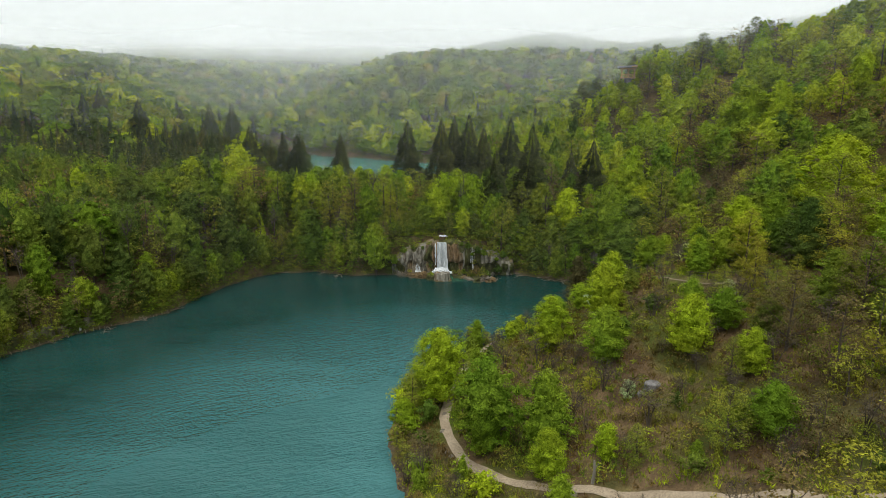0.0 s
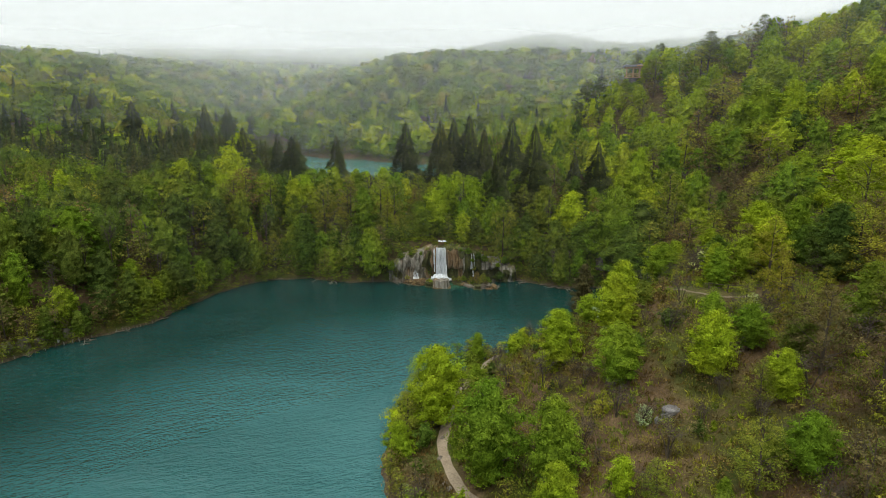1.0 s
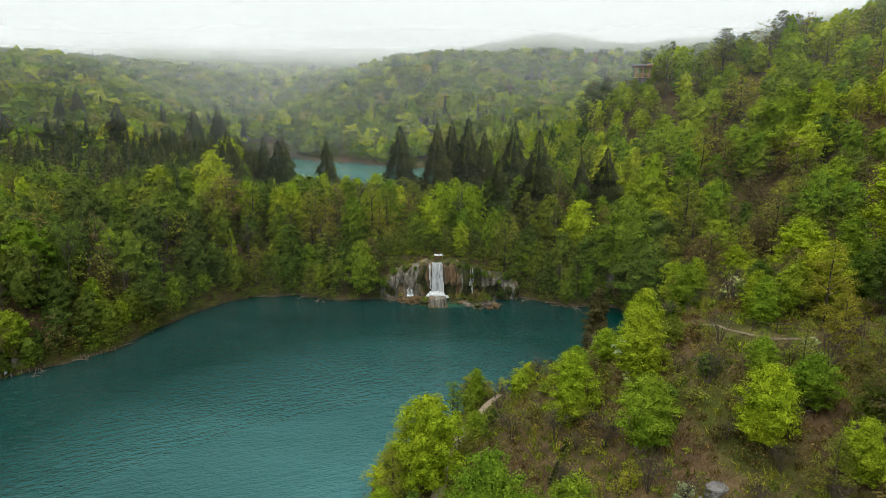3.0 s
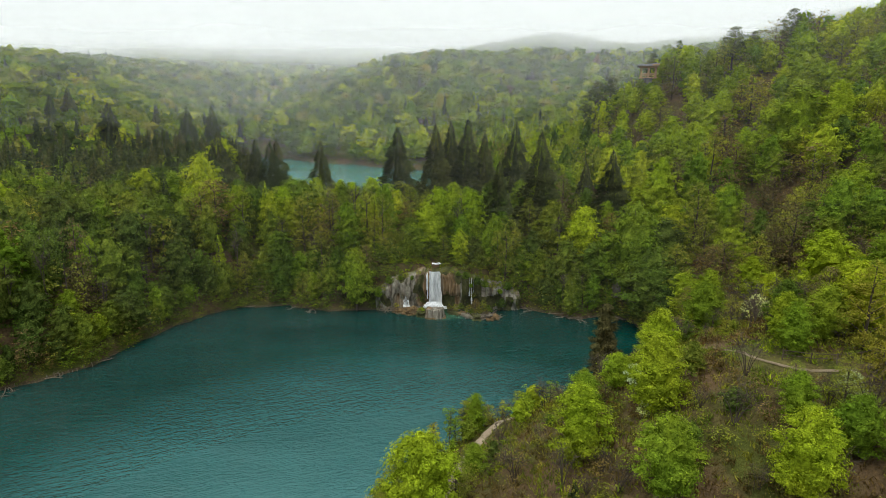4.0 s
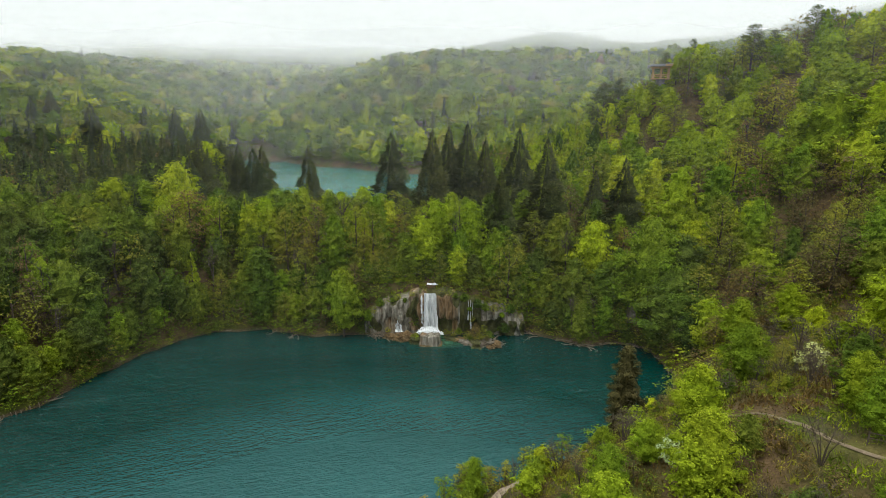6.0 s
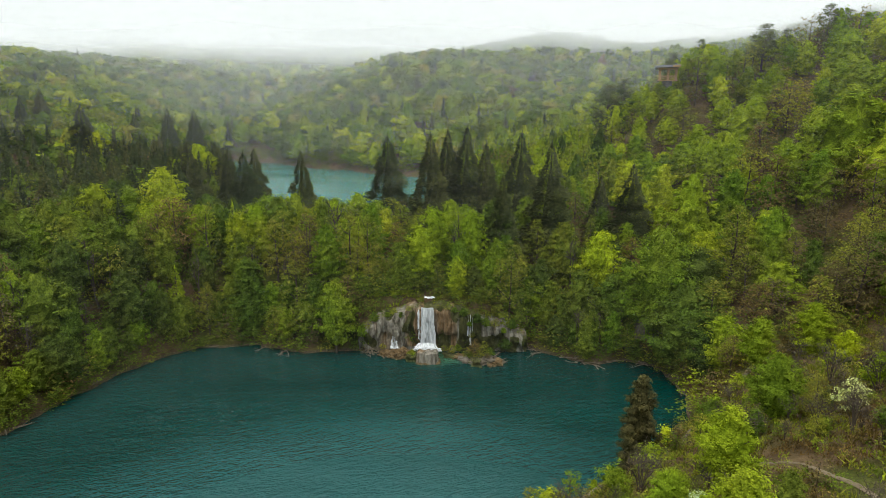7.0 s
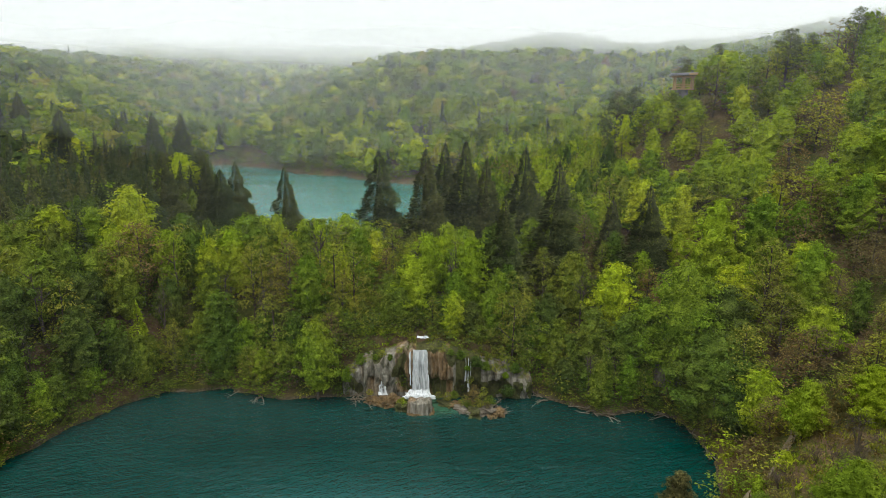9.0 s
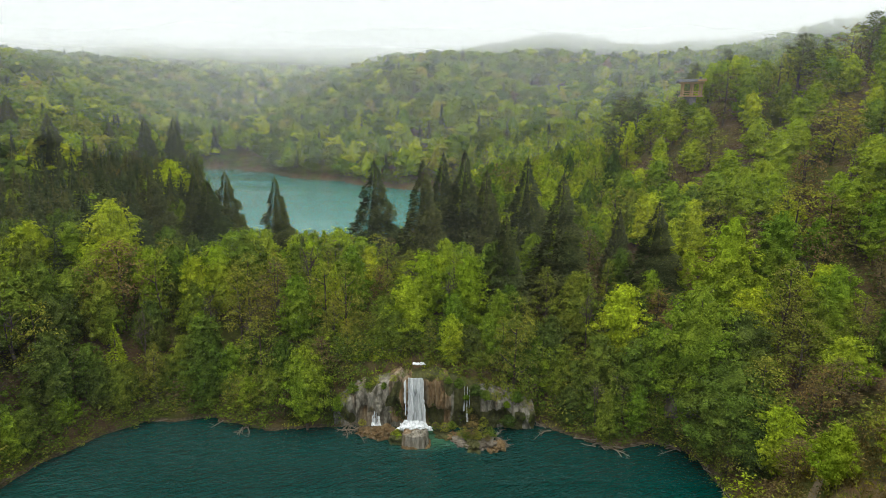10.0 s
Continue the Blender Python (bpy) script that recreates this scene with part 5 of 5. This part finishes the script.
r = np.random.default_rng(83)
for dy in (0.35, 0.2):                                # the full sheet behind the separate strands
    part("strand", water_strand(r, -1.2 + dy * 0.3, 1.02 - dy * 0.2, 146.15 + dy * 0.4, 8.55, 1.6, 0.85, 22, 20, 0.03), fall)
for k in range(26):                                   # the foot breaks into a skirt of foam
    a = -1.5 + 3.0 * k / 25 + r.uniform(-0.08, 0.08)
    skirt = part("strand", water_strand(r, -0.2, 0.25, 0, 2.5 + r.uniform(-0.25, 0.35) - 0.25 * abs(a), 1.45 - 0.25 * abs(a), 0.75 + r.uniform(-0.1, 0.3), 5, 8, 0.05), fall)
    skirt.location = (-0.1 + 1.15 * sin(a), 144.95 - 0.55 * cos(a), 0)
    skirt.rotation_euler = (0, 0, a * 0.9)
for x0 in np.arange(-1.2, 0.85, 0.21):
    part("strand", water_strand(r, x0 + r.uniform(-0.08, 0.08), x0 + r.uniform(0.2, 0.42), 146.0 + r.uniform(-0.15, 0.15), 8.6 + r.uniform(-0.1, 0.1), 1.5, 0.9 + r.uniform(-0.15, 0.25), 7, 16, 0.02), fall)
for _ in range(26):                                   # broken water on the block and round the foot
    a = r.normal()
    size = r.uniform(0.22, 0.5) / (1 + 0.25 * abs(a))
    spray = part("spray", boulder(rng, (size * 1.5, size, size * 0.6), 3, 0, 0.8), fall)
    spray.data.materials.append(FOAM)
    spray.location = (-0.2 + a * 0.95, r.uniform(143.7, 144.7), 1.95 - 0.22 * abs(a) ** 1.3 + r.uniform(-0.1, 0.25))
for x0, x1, t, b in ((-1.75, -1.62, 8.1, 5.0), (-1.6, -1.45, 8.3, 3.2), (1.0, 1.12, 8.2, 2.4)):
    part("strand", water_strand(r, x0, x1, 146.2, t, b, 0.7, 4, 10), fall)
up = tagged(new("cascade"), "small white cascade above the main fall", "waterfall")
part("strand", water_strand(rng, -0.7, 0.9, 149.4, 9.65, 9.45, 0.4, 10, 5, 0.06), up)
side_fall = tagged(new("side_fall"), "thin white side fall from a hollow in the cliff", "waterfall")
for x0, x1, t, b in ((-6.55, -6.4, 2.6, 1.2), (-6.3, -6.15, 3.2, 1.2), (-5.95, -5.85, 3.0, 1.4), (-5.7, -5.5, 2.4, 1.2), (-6.6, -5.4, 1.5, 1.15)):
    part("strand", water_strand(rng, x0, x1, 145.9, t, b, 0.4, 5, 8), side_fall)
thin_fall = tagged(new("thin_fall"), "thin veil of water trickling over moss", "waterfall")
for x0, x1, t, b in ((7.2, 7.25, 7.2, 3.6), (7.6, 7.67, 7.3, 2.8), (7.95, 7.99, 6.8, 4.2), (7.5, 7.85, 2.9, 1.7)):
    part("strand", water_strand(rng, x0, x1, 146.3, t, b, 0.3, 4, 10), thin_fall)

# ---------------------------------------------------------------- driftwood
def drift_branch(rng, length, fork):
    tris = [tube([(0, 0, 0), (length * 0.5, rng.uniform(-0.2, 0.2), 0.12), (length, rng.uniform(-0.4, 0.4), -0.05)], [0.09, 0.06, 0.02], 6)]
    for _ in range(fork):
        f = rng.uniform(0.3, 0.95) * length
        e = np.array([f + rng.uniform(0.2, 0.9), rng.uniform(-0.9, 0.9), rng.uniform(-0.1, 0.7)])
        tris.append(tube([(f, 0, 0.08), (np.array([f, 0, 0.1]) + e) / 2 + rng.normal(size=3) * 0.08, e], [0.035, 0.025, 0.01], 4))
    return np.concatenate(tris)


r = np.random.default_rng(95)
for x, y in [(-26, 146.3), (-25, 145.9), (-9, 146.2), (-10, 145.9), (-11.5, 146.3), (-8, 146.6), (-9.4, 145.6), (-8.2, 145.4), (-10.6, 145.7), (-7.6, 145.9), (-8.8, 145.1), (10.2, 144.2), (11.6, 144.6), (27.5, 141.8), (28.5, 141.3), (29.5, 142.0), (26.2, 142.6), (31.5, 142.5), (33.5, 143.2), (36.5, 142.2), (24, 144.6), (19.5, 147.5), (20.5, 146.2),
             (38, 141.6), (12.5, 142.6), (-56, 118.5), (-60.5, 112.6), (-64, 109), (-70, 101.6), (-38, 148.4), (40.3, 133.5), (41.2, 130), (39.8, 137.0), (-52.5, 131), (-30, 148.6)]:
    for _ in range(2):
        ob = tagged(new("driftwood", soup("driftwood", drift_branch(r, r.uniform(1.6, 3.6), 6), [DRIFT])), "bleached dead branch lying at the water's edge", "driftwood", "driftwood along the shore")
        ob.matrix_world = pose(x + r.uniform(-0.6, 0.6), y + r.uniform(-0.4, 0.4), 0.18, r.uniform(-15, 15), r.uniform(-12, 12), r.uniform(0, 360))


# ---------------------------------------------------------------- look-out hut on the ridge
def box(name, parent, lo, hi, mat, label="", slope=None):
    bm = bmesh.new()
    bmesh.ops.create_cube(bm, size=1.0)
    lo, hi = Vector(lo), Vector(hi)
    for v in bm.verts:
        v.co = Vector((lo[i] + (v.co[i] + 0.5) * (hi[i] - lo[i]) for i in range(3)))
        if slope:
            v.co.z += slope * (v.co.x - lo.x)
    bmesh.ops.bevel(bm, geom=bm.edges[:], offset=0.03, segments=1, affect='EDGES')
    me = bpy.data.meshes.new(name)
    bm.to_mesh(me)
    bm.free()
    me.materials.append(mat)
    return part(name, me, parent, label)


hut = tagged(new("lookout_hut"), "open timber look-out hut with grey roof on the ridge", "hut")
hut.matrix_world = pose(62.0, 213.0, 0, 0, 0, -14)
g = min(land_at(62, 213), 49.5)
box("stone_base", hut, (-0.8, -1.5, g - 1.0), (1.4, 1.8, 50.6), STONE, "grey stone footing")
box("floor", hut, (-2.2, -1.8, 50.6), (2.8, 2.2, 50.85), WOOD)
for x in (-1.7, 0.4, 2.4):
    for y in (-1.5, 1.9):
        box("post", hut, (x - 0.16, y - 0.16, 50.85), (x + 0.16, y + 0.16, 53.7), WOOD)
for y in (-1.55, 1.95):
    box("rail", hut, (-1.7, y - 0.05, 51.75), (2.4, y + 0.05, 51.9), WOOD)
    box("rail", hut, (-1.7, y - 0.05, 51.3), (2.4, y + 0.05, 51.4), WOOD)
    box("beam", hut, (-2.4, y - 0.12, 53.6), (2.9, y + 0.12, 53.9), WOOD)
roof = box("roof", hut, (-2.9, -2.6, 53.85), (3.1, 3.0, 54.4), SHINGLE, "grey weathered shingle roof", 0.05)
box("fascia", roof, (1.2, -2.68, 54.0), (3.15, -2.61, 54.5), WOOD, "pale timber fascia board", 0.05)
box("fascia", roof, (3.1, -2.6, 54.15), (3.18, 3.0, 54.75), WOOD, "pale timber fascia board")
box("chimney", roof, (2.0, 0.8, 54.6), (2.6, 1.4, 55.3), STONE)


# ---------------------------------------------------------------- small things on the spur and shores
crown, wood = broadleaf(rng, 3.2, 1.2, 26, 900, 0.12, 0.12, 0.5)
BLOOM = {"used": False, "h": 3.2, "ob": tree_thing("blossom_shrub", "shrub in pale white blossom among brown scrub", "shrub", "blossoming shrubs", crown, LEAF["blossom"], wood, BARK)}
for x, y, size in [(20.2, 60.4, 0.75), (21.4, 82.4, 0.9), (20.3, 76.1, 0.6), (23.6, 80.8, 0.8), (34.0, 69.0, 0.8), (46.0, 88.0, 1.1), (38.0, 92.0, 1.1), (-3.5, 62.5, 0.5)]:
    settle(BLOOM, x, y, size, x, 1.0, 0.1)
crown, wood = spruce(rng, 2.6, 0.75, 900, 0.2, 0.2, 12, 0.6)
JUNIPER = {"used": False, "h": 2.6, "ob": tree_thing("juniper", "small dark juniper in brown scrub", "shrub", "junipers", crown, LEAF["needle"], wood, BARK)}
for x, y, size in [(11.7, 67.4, 1.0), (13.0, 70.5, 0.6), (38, 95, 1.0)]:
    settle(JUNIPER, x, y, size, x, 1.0, 0.05)
WISP = []
for sp, text in (("olive", "slender young tree with thin olive leaves by the shore"), ("fresh", "slender young tree with fresh green leaves by the shore")):
    crown, wood = broadleaf(rng, 6, 1.1, 22, 520, 0.16, 0.35, 0.6, 14)
    WISP.append({"used": False, "h": 6.0, "ob": tree_thing("sapling", text, "tree", "saplings along the shore path", crown, LEAF[sp], wood, BARK)})
r = np.random.default_rng(120)
for x, y in [(1.0, 88.5), (2.6, 90.2), (3.4, 92.0), (4.8, 93.6), (5.4, 94.6), (7.0, 95.4), (8.2, 96.6), (9.8, 97.6), (11.4, 98.6), (13.0, 99.8), (14.6, 101.0), (16.6, 102.0), (-1.5, 86.2), (0.2, 86.8), (-3.0, 83.5), (-4.4, 81.0), (-5.0, 66.0), (-4.4, 64.0), (-3.8, 61.0)]:
    settle(WISP[r.integers(0, 2)], x + r.uniform(-0.4, 0.4), y + r.uniform(-0.4, 0.4), r.uniform(0.5, 1.0), r.uniform(0, 6), r.uniform(0.9, 1.3), 0.1)

fence = tagged(new("rail_fence"), "weathered wooden rail fence beside the upper trail", "fence")
line = [(31.9, 75.2), (33.6, 73.9), (35.6, 73.5), (37.6, 73.5), (39.6, 73.6), (41.6, 73.5), (43.6, 73.4)]
tops = [(x, y, land_at(x, y)) for x, y in line]
for x, y, z in tops:
    part("post", soup("post", tube([(x, y, z - 0.3), (x, y, z + 1.0)], [0.06, 0.05], 6), [BARK]), fence)
for p, q in zip(tops[:-1], tops[1:]):
    for h in (0.5, 0.9):
        part("rail", soup("rail", tube([(p[0], p[1], p[2] + h), (q[0], q[1], q[2] + h)], [0.035, 0.03], 5), [BARK]), fence)
z = land_at(14.3, 50.4)
snag = tagged(new("snag", soup("snag", np.concatenate([tube([(0, 0, -0.3), (0.1, 0, 1.2), (0.05, 0.1, 2.3)], [0.2, 0.15, 0.1], 8), tube([(0.1, 0, 1.5), (0.5, 0.1, 2.0)], [0.07, 0.03], 5)]), [PALE_BARK])), "broken pale tree stump beside the path", "tree stump")
snag.location = (14.3, 50.4, z)
stone(12.2, 49.6, land_at(12.2, 49.6) + 0.1, (0.6, 0.4, 0.3), ROCK, "pale stone slab beside the path", 2)
for x, y in [(1.2, 66.2), (2.2, 60.8), (1.7, 61.6), (1.5, 70.0), (5.2, 55.4), (7.4, 94.0)]:
    stone(x - 1.0, y, land_at(x - 1.0, y) + 0.05, (0.35, 0.28, 0.2), ROCK, "small pale stone edging the path", 2, 0.0, x * 50)

# bare roots and stubs, and two trickles on the west shore
r = np.random.default_rng(130)
pts = np.array(NORTH_SHORE[3:7], float)
for u in np.linspace(0, 1, 26):
    k = min(int(u * 3), 2)
    x, y = pts[k] + (pts[k + 1] - pts[k]) * (u * 3 - k)
    h = r.uniform(0.3, 0.9)
    ob = tagged(new("root_stub", soup("root_stub", tube([(0, 0, -0.5), (r.uniform(-0.1, 0.1), 0, h * 0.5), (r.uniform(-0.2, 0.2), r.uniform(-0.1, 0.1), h)], [0.1, 0.08, 0.04], 5), [PALE_BARK if r.random() < 0.5 else DRIFT])), "pale dead root stub standing in shallow water", "root", "root stubs along the shore")
    ob.location = (x + r.uniform(-0.2, 0.5), y + r.uniform(-0.5, 0.2), 0.0)
for x, y in ((-67.6, 106.6), (-61.0, 113.0)):
    trickle = tagged(new("trickle"), "small white trickle running into the lake", "waterfall", "shore trickles")
    part("strand", water_strand(r, 0, 0.7, 0, 1.5, 0.0, 0.7, 5, 6, 0.02), trickle)
    trickle.matrix_world = pose(x, y, 0, 0, 0, 50) @ Matrix.Scale(0.55, 4)

# patterns that no place took
for pool in list(KINDS.values()) + list(NEAR.values()) + [SPRUCES]:
    for k in pool:
        if not k["used"]:
            for o in list(k["ob"].children) + [k["ob"]]:
                bpy.data.objects.remove(o)
